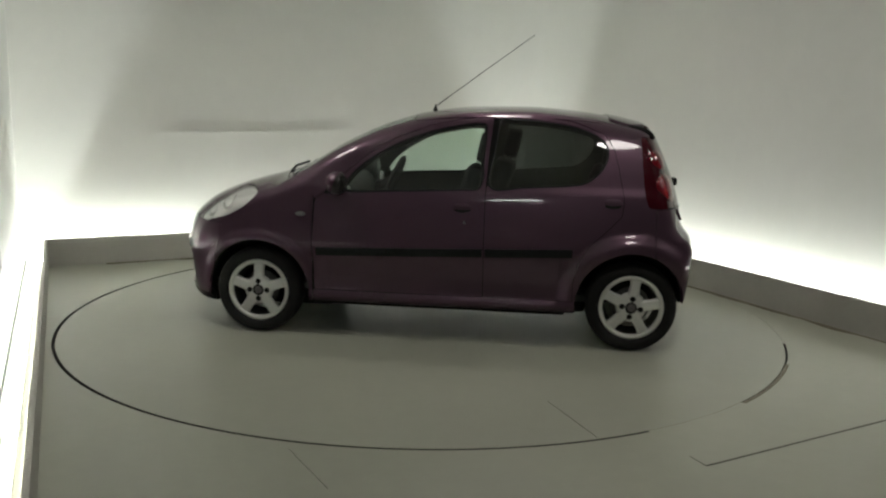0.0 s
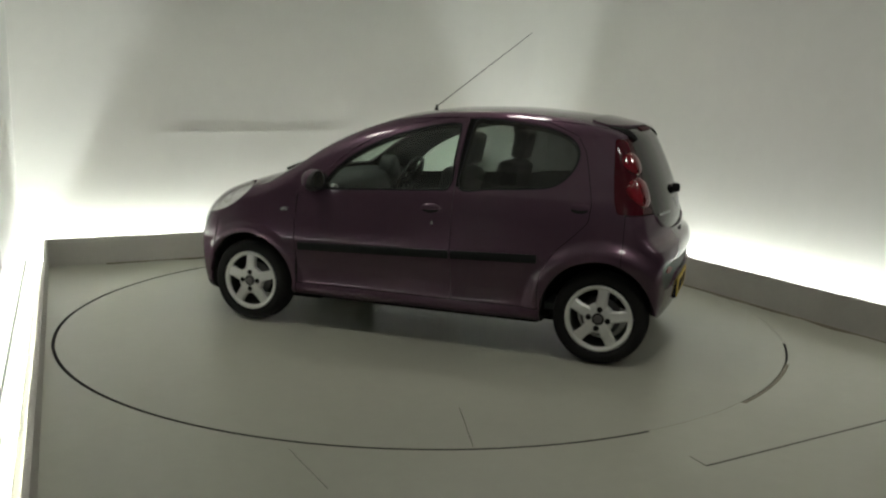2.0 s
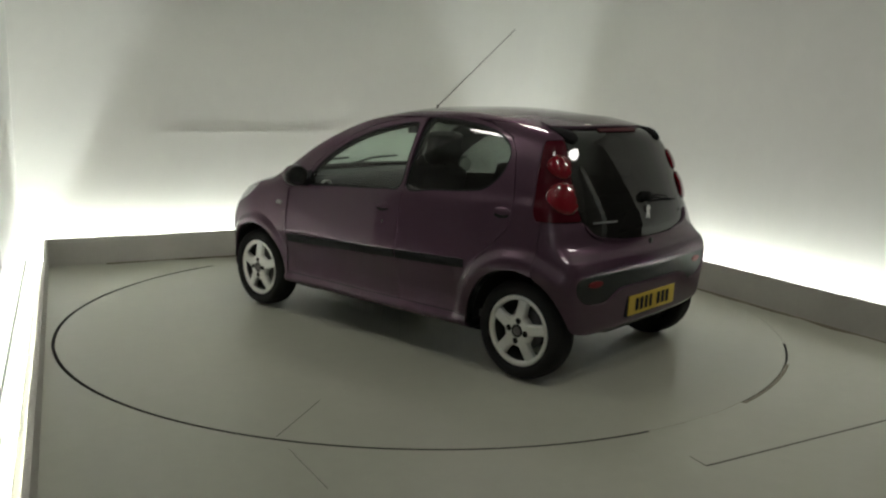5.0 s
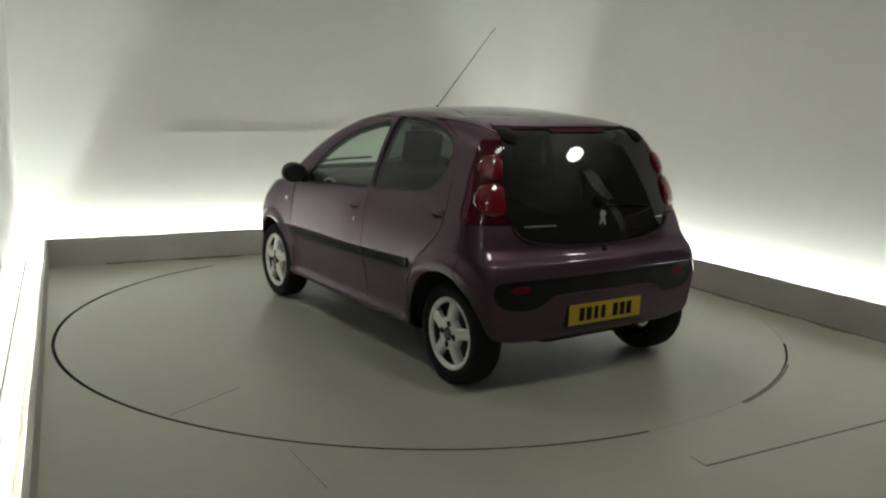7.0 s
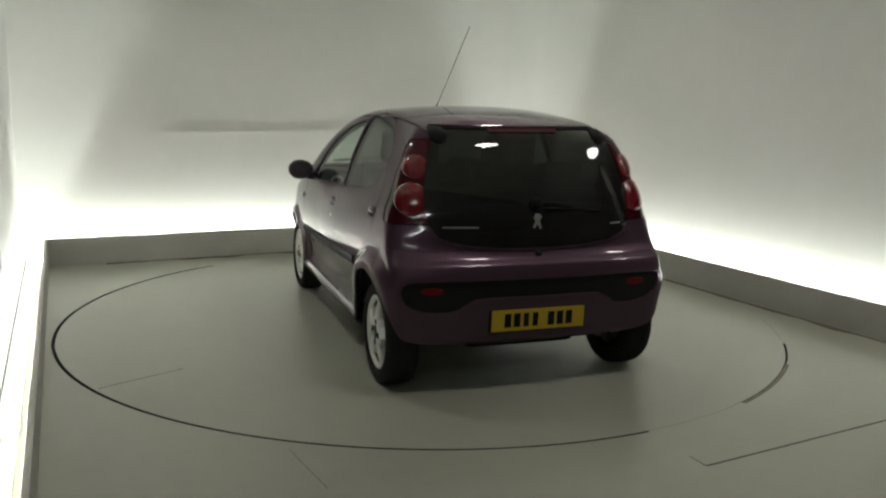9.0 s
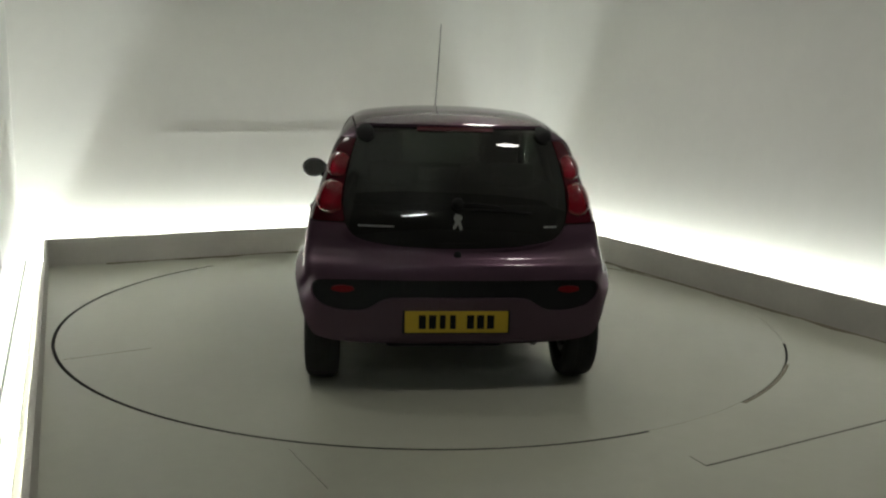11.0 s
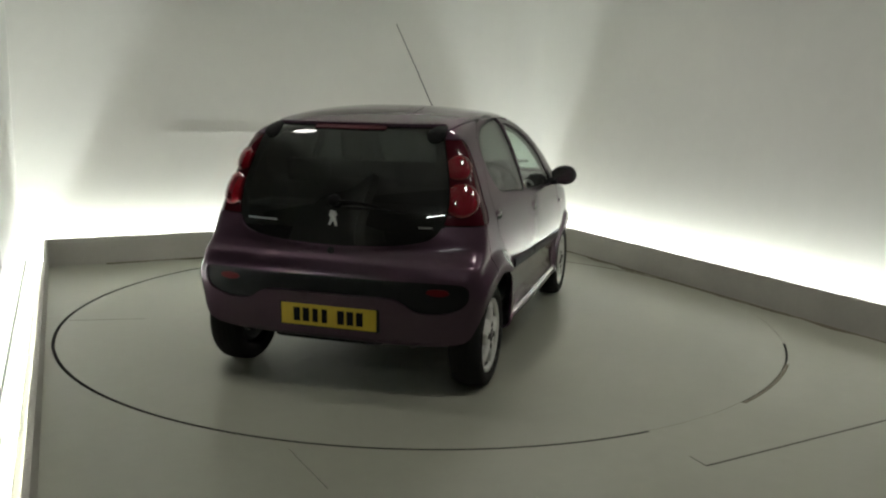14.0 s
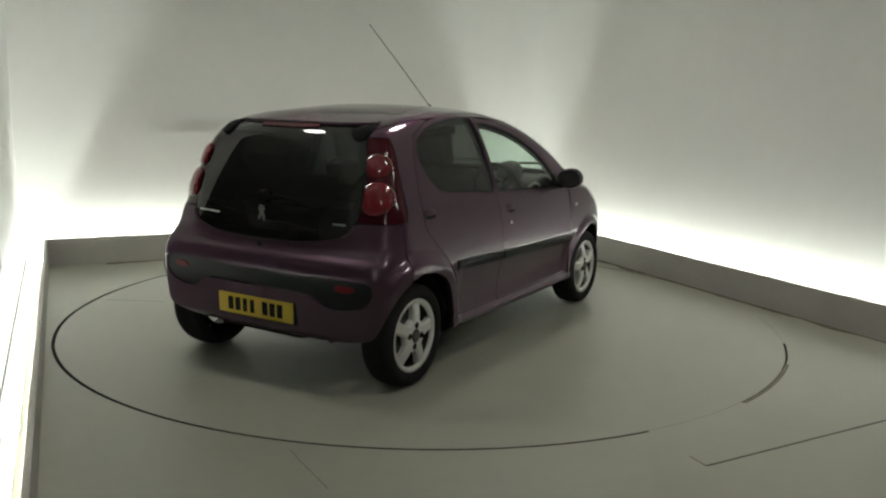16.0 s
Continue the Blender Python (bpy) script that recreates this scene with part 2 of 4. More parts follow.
# Short white pins, added to hold the rod to the wall.
for k in range(5):
    c = c0 + (c1 - c0) * (k / 4)
    part("clip", tube([(c.x, c.y, 0.10), (c.x + out.x, c.y + out.y, 0.10)], 0.005, 6), WALL, cable)
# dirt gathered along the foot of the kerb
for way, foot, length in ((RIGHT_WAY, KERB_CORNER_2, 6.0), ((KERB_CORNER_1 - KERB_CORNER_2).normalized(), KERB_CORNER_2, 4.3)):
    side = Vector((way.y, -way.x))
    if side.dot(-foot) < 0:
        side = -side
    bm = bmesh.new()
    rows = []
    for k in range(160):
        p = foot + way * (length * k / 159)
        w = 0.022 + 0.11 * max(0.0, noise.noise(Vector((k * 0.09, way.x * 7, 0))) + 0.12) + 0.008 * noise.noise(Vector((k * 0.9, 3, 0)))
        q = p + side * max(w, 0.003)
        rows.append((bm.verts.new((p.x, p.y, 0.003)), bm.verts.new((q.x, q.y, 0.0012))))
    for u, v in zip(rows, rows[1:]):
        bm.faces.new((u[0], u[1], v[1], v[0]))
    bmesh.ops.recalc_face_normals(bm, faces=bm.faces[:])
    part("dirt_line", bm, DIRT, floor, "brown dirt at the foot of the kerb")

# Ceiling, and an unseen room added behind the camera, its dimness painted in
tagged(part("ceiling_front", prism([(-12, -12), (12, -12), (12, -4.2), (-12, -4.2)], CEILING, CEILING + 0.1), BACKROOM), "unseen added ceiling before the bay, dimness painted in as grey", "ceiling", kind="structure")
bm = prism([(-12, -4.2), (12, -4.2), (12, 8), (-12, 8)], CEILING, CEILING + 0.1)
tagged(part("ceiling", bm, CEIL), "plain pale ceiling above the bay", "ceiling", kind="structure")
ends = bay_line(TROUGH + 0.15)
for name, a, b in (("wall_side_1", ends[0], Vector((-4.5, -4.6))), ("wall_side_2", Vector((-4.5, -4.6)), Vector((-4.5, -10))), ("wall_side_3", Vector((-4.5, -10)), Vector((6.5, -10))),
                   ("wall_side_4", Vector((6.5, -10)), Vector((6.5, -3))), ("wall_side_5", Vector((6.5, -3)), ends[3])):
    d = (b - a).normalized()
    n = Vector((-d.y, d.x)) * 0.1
    tagged(part(name, plan_solid([tuple(a - n), tuple(b - n), tuple(b + n), tuple(a + n)], 0, CEILING), BACKROOM), "unseen added wall closing the room, dimness painted in as grey", "wall", kind="structure")

# Round downlights in the ceiling
for x, y in DOWNLIGHTS:
    lamp = thing("downlight", "round white downlight set in the ceiling", "lamp", pose(x, y, CEILING), group="ceiling downlights")
    part("rim", spun([(0.25, 0.0), (0.25, -0.03), (0.225, -0.03), (0.22, -0.012), (0.22, 0.0)], 40), WALL, lamp, smooth=True)
    part("lens", spun([(0.0, -0.014), (0.219, -0.014)], 40), LENS, lamp, "glowing lens")

# One bare tube on the ceiling before the bay
strip = thing("strip_light", "single bare tube light under the grey ceiling", "lamp", pose(-0.2, -5.75, CEILING, 0, 0, 25))
part("batten", box((0.9, 0.06, 0.05), (0, 0, -0.025), 0.004), WALL, strip)
part("glass_tube", tube([(-0.42, 0, -0.075), (0.42, 0, -0.075)], 0.014, 12), TUBE, strip, "glowing white tube", smooth=True)

# Turntable disc, which turns with the car on it
turntable = thing("turntable", "large round grey turntable disc flush with the floor", "turntable")
part("disc", spun([(RADIUS - GAP, -0.001), (RADIUS - GAP - 0.002, 0.0), (0, 0.0)], 192), DISC, turntable)
# Side of the disc, painted near black as the gap's shade.
part("disc_edge", spun([(0, -0.055), (RADIUS - GAP - 0.0005, -0.055), (RADIUS - GAP - 0.0005, -0.0011)], 192), DARK, turntable, "edge of the disc, coloured dark for the shade in the gap")
joint([(-0.875, 1.69), (-1.095, 2.12)], 0.003, turntable)


# ---------------------------------------------------------------- the car: materials
def car_paint():
    m = material("purple_metallic_paint", (0.1, 0.048, 0.08), 0.36, 0.45, coat=0.95)
    nt = m.node_tree
    b = nt.nodes["Principled BSDF"]
    b.inputs["Specular IOR Level"].default_value = 0.0
    b.inputs["Specular Tint"].default_value = (0.35, 0.3, 0.34, 1)
    b.inputs["Coat IOR"].default_value = 1.36
    tc = nt.nodes.new("ShaderNodeTexCoord")
    flake = nt.nodes.new("ShaderNodeTexVoronoi")
    flake.inputs["Scale"].default_value = 900
    nt.links.new(tc.outputs["Object"], flake.inputs["Vector"])
    haze = nt.nodes.new("ShaderNodeTexNoise")
    haze.inputs["Scale"].default_value = 5
    haze.inputs["Detail"].default_value = 6
    nt.links.new(tc.outputs["Object"], haze.inputs["Vector"])
    hue = nt.nodes.new("ShaderNodeMix")
    hue.data_type = "RGBA"
    hue.inputs[6].default_value = (0.052, 0.030, 0.043, 1)
    hue.inputs[7].default_value = (0.102, 0.060, 0.085, 1)
    nt.links.new(flake.outputs["Distance"], hue.inputs[0])
    nt.links.new(hue.outputs[2], b.inputs["Base Color"])
    rr = nt.nodes.new("ShaderNodeMapRange")
    rr.inputs[1].default_value, rr.inputs[2].default_value = 0.35, 0.7
    rr.inputs[3].default_value, rr.inputs[4].default_value = 0.025, 0.07
    nt.links.new(haze.outputs["Fac"], rr.inputs[0])
    nt.links.new(rr.outputs[0], b.inputs["Coat Roughness"])
    return m


PAINT = car_paint()
BLACK = material("black_plastic", (0.011, 0.011, 0.012), 0.5, var=0.1, scale=12)
BLACK.node_tree.nodes["Principled BSDF"].inputs["Specular IOR Level"].default_value = 0.15
GLOSS_BLACK = material("gloss_black_plastic", (0.011, 0.010, 0.011), 0.3)
RUBBER = material("tyre_rubber", (0.015, 0.0145, 0.014), 0.85, var=0.2, scale=10, bump=0.2, bump_scale=120)
MATT = material("matt_black", (0.007, 0.007, 0.007), 0.9)
for m in (RUBBER, MATT):
    m.node_tree.nodes["Principled BSDF"].inputs["Specular IOR Level"].default_value = 0.18
ALLOY = material("silver_alloy", (0.64, 0.64, 0.61), 0.38, 0.25, var=0.05, scale=20, rough_var=0.05)
# Near black: the shade inside the wheel openings is put into the colour.
BARREL = material("barrel_shade", (0.035, 0.033, 0.031), 0.6, 0.3, var=0.2, scale=25)
STEEL = material("dull_steel", (0.16, 0.15, 0.15), 0.5, 0.8, var=0.2, scale=25)
SHELL = material("inner_black", (0.013, 0.0125, 0.012), 0.9)
SHELL.node_tree.nodes["Principled BSDF"].inputs["Specular IOR Level"].default_value = 0.15
CLOTH = material("dark_seat_cloth", (0.016, 0.016, 0.018), 0.9, var=0.15, scale=20)
CABIN = material("grey_cabin_plastic", (0.03, 0.032, 0.033), 0.6, var=0.1, scale=15, bump=0.2, bump_scale=300)
CHROME = material("chrome", (0.75, 0.75, 0.74), 0.12, 1.0)
REFLECTOR = material("bright_reflector", (0.85, 0.85, 0.83), 0.25, 0.35)
SILVER = material("silver_badge", (0.5, 0.5, 0.5), 0.3, 0.8)
SCRIPT = material("worn_silver", (0.3, 0.3, 0.3), 0.4, 0.6)
YELLOW = material("yellow_plate", (0.45, 0.305, 0.014), 0.65, var=0.04, scale=20)
PLATE_BLACK = material("black_bars", (0.010, 0.010, 0.010), 0.7)
PLATE_BLACK.node_tree.nodes["Principled BSDF"].inputs["Specular IOR Level"].default_value = 0.1
HEAD_GLASS = pane("clear_lens_glass", (0.95, 0.95, 0.95))
GLASS = pane("clear_window_glass", (0.74, 0.83, 0.77), 0.06, 0.03)
DARK_GLASS = pane("privacy_glass", (0.155, 0.165, 0.155), 0.05, 0.04)
HATCH_GLASS = pane("dark_hatch_glass", (0.022, 0.024, 0.022), 0.06, 0.035)


def lens_material(name, colour, rough=0.06, trans=0.35, coat=1.0):
    m = material(name, colour, rough, coat=coat)
    b = m.node_tree.nodes["Principled BSDF"]
    b.inputs["Transmission Weight"].default_value = trans
    b.inputs["IOR"].default_value = 1.45
    return m


RED_LENS = lens_material("red_lamp_lens", (0.18, 0.005, 0.012), 0.10, 0.2)
DEEP_RED = lens_material("deep_red_lens", (0.045, 0.004, 0.008), 0.15, 0.0, 0.2)
DEEP_RED.node_tree.nodes["Principled BSDF"].inputs["Specular IOR Level"].default_value = 0.15
DULL_RED = material("dull_red_reflector", (0.12, 0.003, 0.006), 0.45)
DULL_RED.node_tree.nodes["Principled BSDF"].inputs["Specular IOR Level"].default_value = 0.15
BRAKE_RED = material("dark_red_lens", (0.045, 0.004, 0.008), 0.6)
BRAKE_RED.node_tree.nodes["Principled BSDF"].inputs["Specular IOR Level"].default_value = 0.15
CLEAR_LENS = lens_material("clear_lamp_lens", (0.75, 0.76, 0.76), 0.05, 0.75)


# ---------------------------------------------------------------- the car: one smooth body form, cut into panels
def curve_through(keys):
    """A smooth function through (place, value) pairs."""
    keys = sorted(keys)
    u = np.array([k[0] for k in keys], float)
    v = np.array([k[1] for k in keys], float)
    d = np.diff(v) / np.diff(u)
    m = np.zeros_like(v)
    m[1:-1] = np.where(d[:-1] * d[1:] > 0, 2 * d[:-1] * d[1:] / (d[:-1] + d[1:] + 1e-12), 0)
    m[0], m[-1] = d[0], d[-1]

    def value(x):
        x = np.clip(x, u[0], u[-1])
        i = np.clip(np.searchsorted(u, x) - 1, 0, len(u) - 2)
        h = u[i + 1] - u[i]
        s = (x - u[i]) / h
        return (v[i] * (1 + 2 * s) * (1 - s) ** 2 + m[i] * h * s * (1 - s) ** 2 + v[i + 1] * s * s * (3 - 2 * s) + m[i + 1] * h * s * s * (s - 1))

    return value


HALF_WIDTH = curve_through([(-1.62, 0.715), (-1.45, 0.775), (-1.2, 0.795), (-0.8, 0.80), (0.0, 0.807), (0.8, 0.80), (1.2, 0.785), (1.5, 0.74), (1.9, 0.64)])
TUCK = curve_through([(0.12, -0.085), (0.2, -0.046), (0.26, -0.018), (0.31, -0.036), (0.4, -0.031), (0.5, -0.015), (0.56, -0.003), (0.60, 0.001), (0.64, -0.0015), (0.70, -0.0075), (0.78, -0.018), (0.86, -0.032), (0.94, -0.052),
                      (1.0, -0.077), (1.1, -0.110), (1.2, -0.146), (1.3, -0.190), (1.4, -0.246), (1.48, -0.315)])
REAR = curve_through([(0.15, -1.455), (0.25, -1.508), (0.33, -1.534), (0.45, -1.552), (0.52, -1.562), (0.62, -1.572), (0.68, -1.56), (0.72, -1.525), (0.76, -1.508), (0.82, -1.505), (0.89, -1.492), (1.0, -1.457),
                      (1.1, -1.417), (1.2, -1.372), (1.3, -1.322), (1.4, -1.268), (1.5, -1.21)])
REAR_BOW = curve_through([(0.2, 0.10), (0.6, 0.12), (0.72, 0.18), (0.8, 0.25), (0.9, 0.30), (1.1, 0.31), (1.4, 0.33)])
NOSE = curve_through([(0.12, 1.78), (0.2, 1.81), (0.35, 1.84), (0.5, 1.848), (0.6, 1.83), (0.7, 1.785), (0.8, 1.70), (0.9, 1.6)])
TOP = curve_through([(-1.45, 1.295), (-1.33, 1.338), (-1.215, 1.372), (-1.035, 1.411), (-0.81, 1.443), (-0.48, 1.463), (-0.15, 1.457), (0.17, 1.418), (0.39, 1.36), (0.67, 1.24), (0.91, 1.098),
                     (1.1, 1.0), (1.2, 0.975), (1.3, 0.95), (1.45, 0.905), (1.6, 0.845), (1.75, 0.765), (1.85, 0.69), (1.95, 0.6)])
UNDER = curve_through([(-1.65, 0.275), (-1.5, 0.26), (-1.3, 0.235), (-0.85, 0.215), (0.8, 0.215), (1.4, 0.165), (1.8, 0.17)])
WHEELS = ((1.17, 0.335, 0.022, 0.355, 0.06), (-1.17, 0.345, 0.036, 0.385, 0.085))  # axle, opening, flare, flare radius, flare width
HUB = 0.274


def side_y(x, z):
    y = HALF_WIDTH(x) + TUCK(z)
    for axle, _, flare, radius, width in WHEELS:
        r = np.hypot(x - axle, z - HUB)
        q = np.clip((radius + width - r) / width, 0, 1)
        y = y + flare * q * q * (3 - 2 * q) * np.clip((z - 0.2) / 0.12, 0, 1)
    # the doors are drawn in below the rub strip
    y = y - 0.009 * np.clip((0.575 - 0.032 * x - z) / 0.04, 0, 1) * np.clip((z - 0.29) / 0.10, 0, 1) * np.clip((0.78 - np.abs(x)) / 0.06, 0, 1)
    return y


def smax(a, b, k):
    h = np.maximum(k - np.abs(a - b), 0) / k
    return np.maximum(a, b) + h * h * k * 0.25


def body(p):
    """Below nought inside the body."""
    x, y, z = p[..., 0], np.abs(p[..., 1]), p[..., 2]
    side = (y - side_y(x, z)) * 0.95
    rear = (REAR(z) + REAR_BOW(z) * y ** 2.5 - x) * 0.92
    nose = (x - NOSE(z) + 0.66 * y ** 2.5) * 0.8
    slope = (TOP(x + 0.01) - TOP(x - 0.01)) / 0.02
    top = (z - TOP(x) + 0.055 * (y / 0.6) ** 2.3) / np.sqrt(1 + slope * slope)
    f = smax(smax(side, top, 0.07), smax(rear, nose, 0.03), 0.06)
    return smax(f, UNDER(x) - z, 0.05)


def body_normals(p):
    g = np.stack([body(p + e) - body(p - e) for e in np.eye(3) * 0.004], -1)
    return g / (np.linalg.norm(g, axis=-1, keepdims=True) + 1e-9)


def settle(p, rounds=4):
    for _ in range(rounds):
        g = np.stack([body(p + e) - body(p - e) for e in np.eye(3) * 0.003], -1) / 0.006
        s = body(p) / (np.sum(g * g, -1) + 1e-6)
        p = p - np.clip(s, -0.012, 0.012)[:, None] * g
    return p


def body_surface(h=0.0155):
    """The whole body form as triangles (surface nets on a grid, then settled on the form)."""
    xs, ys, zs = np.arange(-1.68, 1.93, h), np.arange(-0.92 - h / 2, 0.93, h), np.arange(0.1, 1.52, h)
    grid = np.stack(np.meshgrid(xs, ys, zs, indexing="ij"), -1)
    s = body(grid)
    inside = s < 0
    nx, ny, nz = (n - 1 for n in s.shape)
    total, count = np.zeros((nx, ny, nz, 3)), np.zeros((nx, ny, nz))
    for axis in range(3):
        lo = [slice(None)] * 3
        hi = [slice(None)] * 3
        lo[axis], hi[axis] = slice(0, -1), slice(1, None)
        a, b = s[tuple(lo)], s[tuple(hi)]
        cross = (a < 0) != (b < 0)
        w = np.where(cross, a / np.where(cross, a - b, 1), 0)
        at = (grid[tuple(lo)] + (grid[tuple(hi)] - grid[tuple(lo)]) * w[..., None]) * cross[..., None]
        o1, o2 = [k for k in range(3) if k != axis]
        for u in (0, 1):
            for v in (0, 1):
                cut = [slice(None)] * 3
                cut[o1] = slice(u, s.shape[o1] - 1 + u)
                cut[o2] = slice(v, s.shape[o2] - 1 + v)
                total += at[tuple(cut)]
                count += cross[tuple(cut)]
    ids = -np.ones((nx, ny, nz), int)
    used = count > 0
    ids[used] = np.arange(used.sum())
    verts = total[used] / count[used][:, None]
    tris = []
    for axis in range(3):
        o1, o2 = (axis + 1) % 3, (axis + 2) % 3
        lo = [slice(1, -1)] * 3
        hi = [slice(1, -1)] * 3
        lo[axis], hi[axis] = slice(0, -1), slice(1, None)
        a, b = inside[tuple(lo)], inside[tuple(hi)]
        i = np.argwhere(a != b)
        flip = a[a != b]
        base = i + 1
        base[:, axis] -= 1
        quad = []
        for u, v in ((1, 1), (0, 1), (0, 0), (1, 0)):
            c = base.copy()
            c[:, o1] -= u
            c[:, o2] -= v
            quad.append(ids[c[:, 0], c[:, 1], c[:, 2]])
        q = np.stack(quad, 1)
        q[~flip] = q[~flip][:, ::-1]
        tris += [q[:, [0, 1, 2]], q[:, [0, 2, 3]]]
    return settle(verts), np.concatenate(tris)


def clipped(verts, tris, f):
    """The part of a triangle mesh where the field f (one value a vertex) is above nought."""
    f = np.where(np.abs(f) < 1e-6, 1e-6, f)
    pos = f > 0
    n = pos[tris].sum(1)
    whole = tris[n == 3]
    extra, new_tris, keys = [], [], {}

    def crossing(a, b):
        key = (a, b) if a < b else (b, a)
        if key not in keys:
            keys[key] = len(verts) + len(extra)
            w = f[key[0]] / (f[key[0]] - f[key[1]])
            extra.append(verts[key[0]] + (verts[key[1]] - verts[key[0]]) * w)
        return keys[key]

    for t in tris[(n == 1) | (n == 2)]:
        up = [k for k in range(3) if pos[t[k]]]
        if len(up) == 1:
            a, b, c = t[up[0]], t[(up[0] + 1) % 3], t[(up[0] + 2) % 3]
            new_tris.append((a, crossing(a, b), crossing(a, c)))
        else:
            k = [k for k in range(3) if not pos[t[k]]][0]
            c, a, b = t[k], t[(k + 1) % 3], t[(k + 2) % 3]
            ca, cb = crossing(a, c), crossing(b, c)
            new_tris += [(a, b, cb), (a, cb, ca)]
    all_verts = np.concatenate([verts, np.array(extra).reshape(-1, 3)])
    all_tris = np.concatenate([whole, np.array(new_tris, int).reshape(-1, 3)])
    used, back = np.unique(all_tris, return_inverse=True)
    return all_verts[used], back.reshape(-1, 3)


def main_pieces(v, t):
    """Leave out slivers that hang together with nothing else."""
    mark = np.arange(len(v))
    while True:
        low = mark[t].min(1)
        new_mark = mark.copy()
        for k in range(3):
            np.minimum.at(new_mark, t[:, k], low)
        new_mark = new_mark[new_mark]
        if (new_mark == mark).all():
            break
        mark = new_mark
    kind = mark[t[:, 0]]
    names, n = np.unique(kind, return_counts=True)
    keep = np.isin(kind, names[n > 0.12 * len(t)])
    used, back = np.unique(t[keep], return_inverse=True)
    return v[used], back.reshape(-1, 3)


def panel(name, field, mat, parent, label="", lift=0.0, depth=0.012, bulge=None):
    """A panel: the body form where field(x, y, z) is above nought, lifted off it, with its edges turned in."""
    fields = field if isinstance(field, list) else [field]
    v, t = clipped(FORM_VERTS, FORM_TRIS, fields[0](FORM_X, FORM_Y, FORM_Z))
    for more in fields[1:]:
        v, t = clipped(v, t, more(v[:, 0].copy(), v[:, 1].copy(), v[:, 2].copy()))
    v, t = main_pieces(v, t)
    nrm = body_normals(v)
    v = v + nrm * lift
    if bulge is not None:
        v = v + nrm * bulge(v)[:, None]
        nrm = np.zeros_like(v)
    e = np.concatenate([t[:, [0, 1]], t[:, [1, 2]], t[:, [2, 0]]])
    key = np.sort(e, 1)
    _, first, n = np.unique(key, axis=0, return_index=True, return_counts=True)
    rim = e[first[n == 1]]
    ids = np.unique(rim)
    place = {a: k for k, a in enumerate(ids)}
    m = len(v)
    deep = v[ids] - body_normals(v[ids]) * depth
    ra = np.array([[place[a], place[b]] for a, b in rim], int).reshape(-1, 2)
    top, low = m + ra, m + len(ids) + ra
    sides = np.concatenate([np.stack([top[:, 1], top[:, 0], low[:, 0]], 1), np.stack([top[:, 1], low[:, 0], low[:, 1]], 1)])
    verts = np.concatenate([v, v[ids], deep])
    me = bpy.data.meshes.new(name)
    me.from_pydata(verts.tolist(), [], np.concatenate([t, sides]).tolist())
    me.materials.append(mat)
    me.shade_smooth()
    me.normals_split_custom_set_from_vertices(np.concatenate([nrm, np.zeros((2 * len(ids), 3))]).tolist())
    ob = new(name, me)
    ob.parent = parent
    if label:
        ob["label"] = label
    return ob


def rounded(points, steps=7):
    """A closed smooth outline through the points."""
    p = np.array(points, float)
    n = len(p)
    out = []
    for i in range(n):
        a, b, c, d = p[i - 1], p[i], p[(i + 1) % n], p[(i + 2) % n]
        for k in range(steps):
            s = k / steps
            out.append(0.5 * (2 * b + (c - a) * s + (2 * a - 5 * b + 4 * c - d) * s * s + (3 * b - a - 3 * c + d) * s ** 3))
    return np.array(out)


def within(u, v, outline):
    """Signed distance to a closed outline, above nought inside."""
    key = (id(u), id(v), id(outline))
    if key in KNOWN:
        return KNOWN[key][0]
    o = np.asarray(outline, float)
    best = np.full(u.shape, 1e9)
    odd = np.zeros(u.shape, bool)
    for (ax, ay), (bx, by) in zip(o, np.roll(o, -1, 0)):
        dx, dy = bx - ax, by - ay
        s = np.clip(((u - ax) * dx + (v - ay) * dy) / (dx * dx + dy * dy + 1e-12), 0, 1)
        best = np.minimum(best, np.hypot(u - ax - s * dx, v - ay - s * dy))
        odd ^= ((ay > v) != (by > v)) & (u < dx * (v - ay) / (dy + 1e-12) + ax)
    KNOWN[key] = (np.where(odd, best, -best), outline, u, v)
    return KNOWN[key][0]


FORM_VERTS, FORM_TRIS = body_surface()
FORM_X, FORM_Y, FORM_Z = (np.ascontiguousarray(FORM_VERTS[:, k]) for k in range(3))
KNOWN = {}
GAP_HALF = 0.0019

# Outlines seen from the side (x, z) and from behind (y, z)
FRONT_WINDOW = rounded([(0.60, 0.935), (0.585, 1.005), (0.47, 1.115), (0.30, 1.215), (0.10, 1.293), (-0.1, 1.34), (-0.215, 1.352), (-0.243, 1.325), (-0.235, 1.15), (-0.222, 0.985), (-0.1, 0.965), (0.3, 0.945)])
REAR_WINDOW = rounded([(-0.292, 0.985), (-0.31, 1.2), (-0.338, 1.375), (-0.42, 1.383), (-0.57, 1.374), (-0.785, 1.342), (-0.93, 1.288), (-0.986, 1.21), (-0.958, 1.11), (-0.87, 1.03), (-0.75, 1.006), (-0.5, 0.99)])
FRONT_DOOR = [(0.80, 0.30), (0.812, 0.6), (0.80, 0.87), (0.715, 0.945), (0.60, 1.055), (0.47, 1.163), (0.30, 1.265), (0.1, 1.34), (-0.1, 1.383), (-0.292, 1.398), (-0.272, 1.15), (-0.262, 0.95), (-0.262, 0.30)]
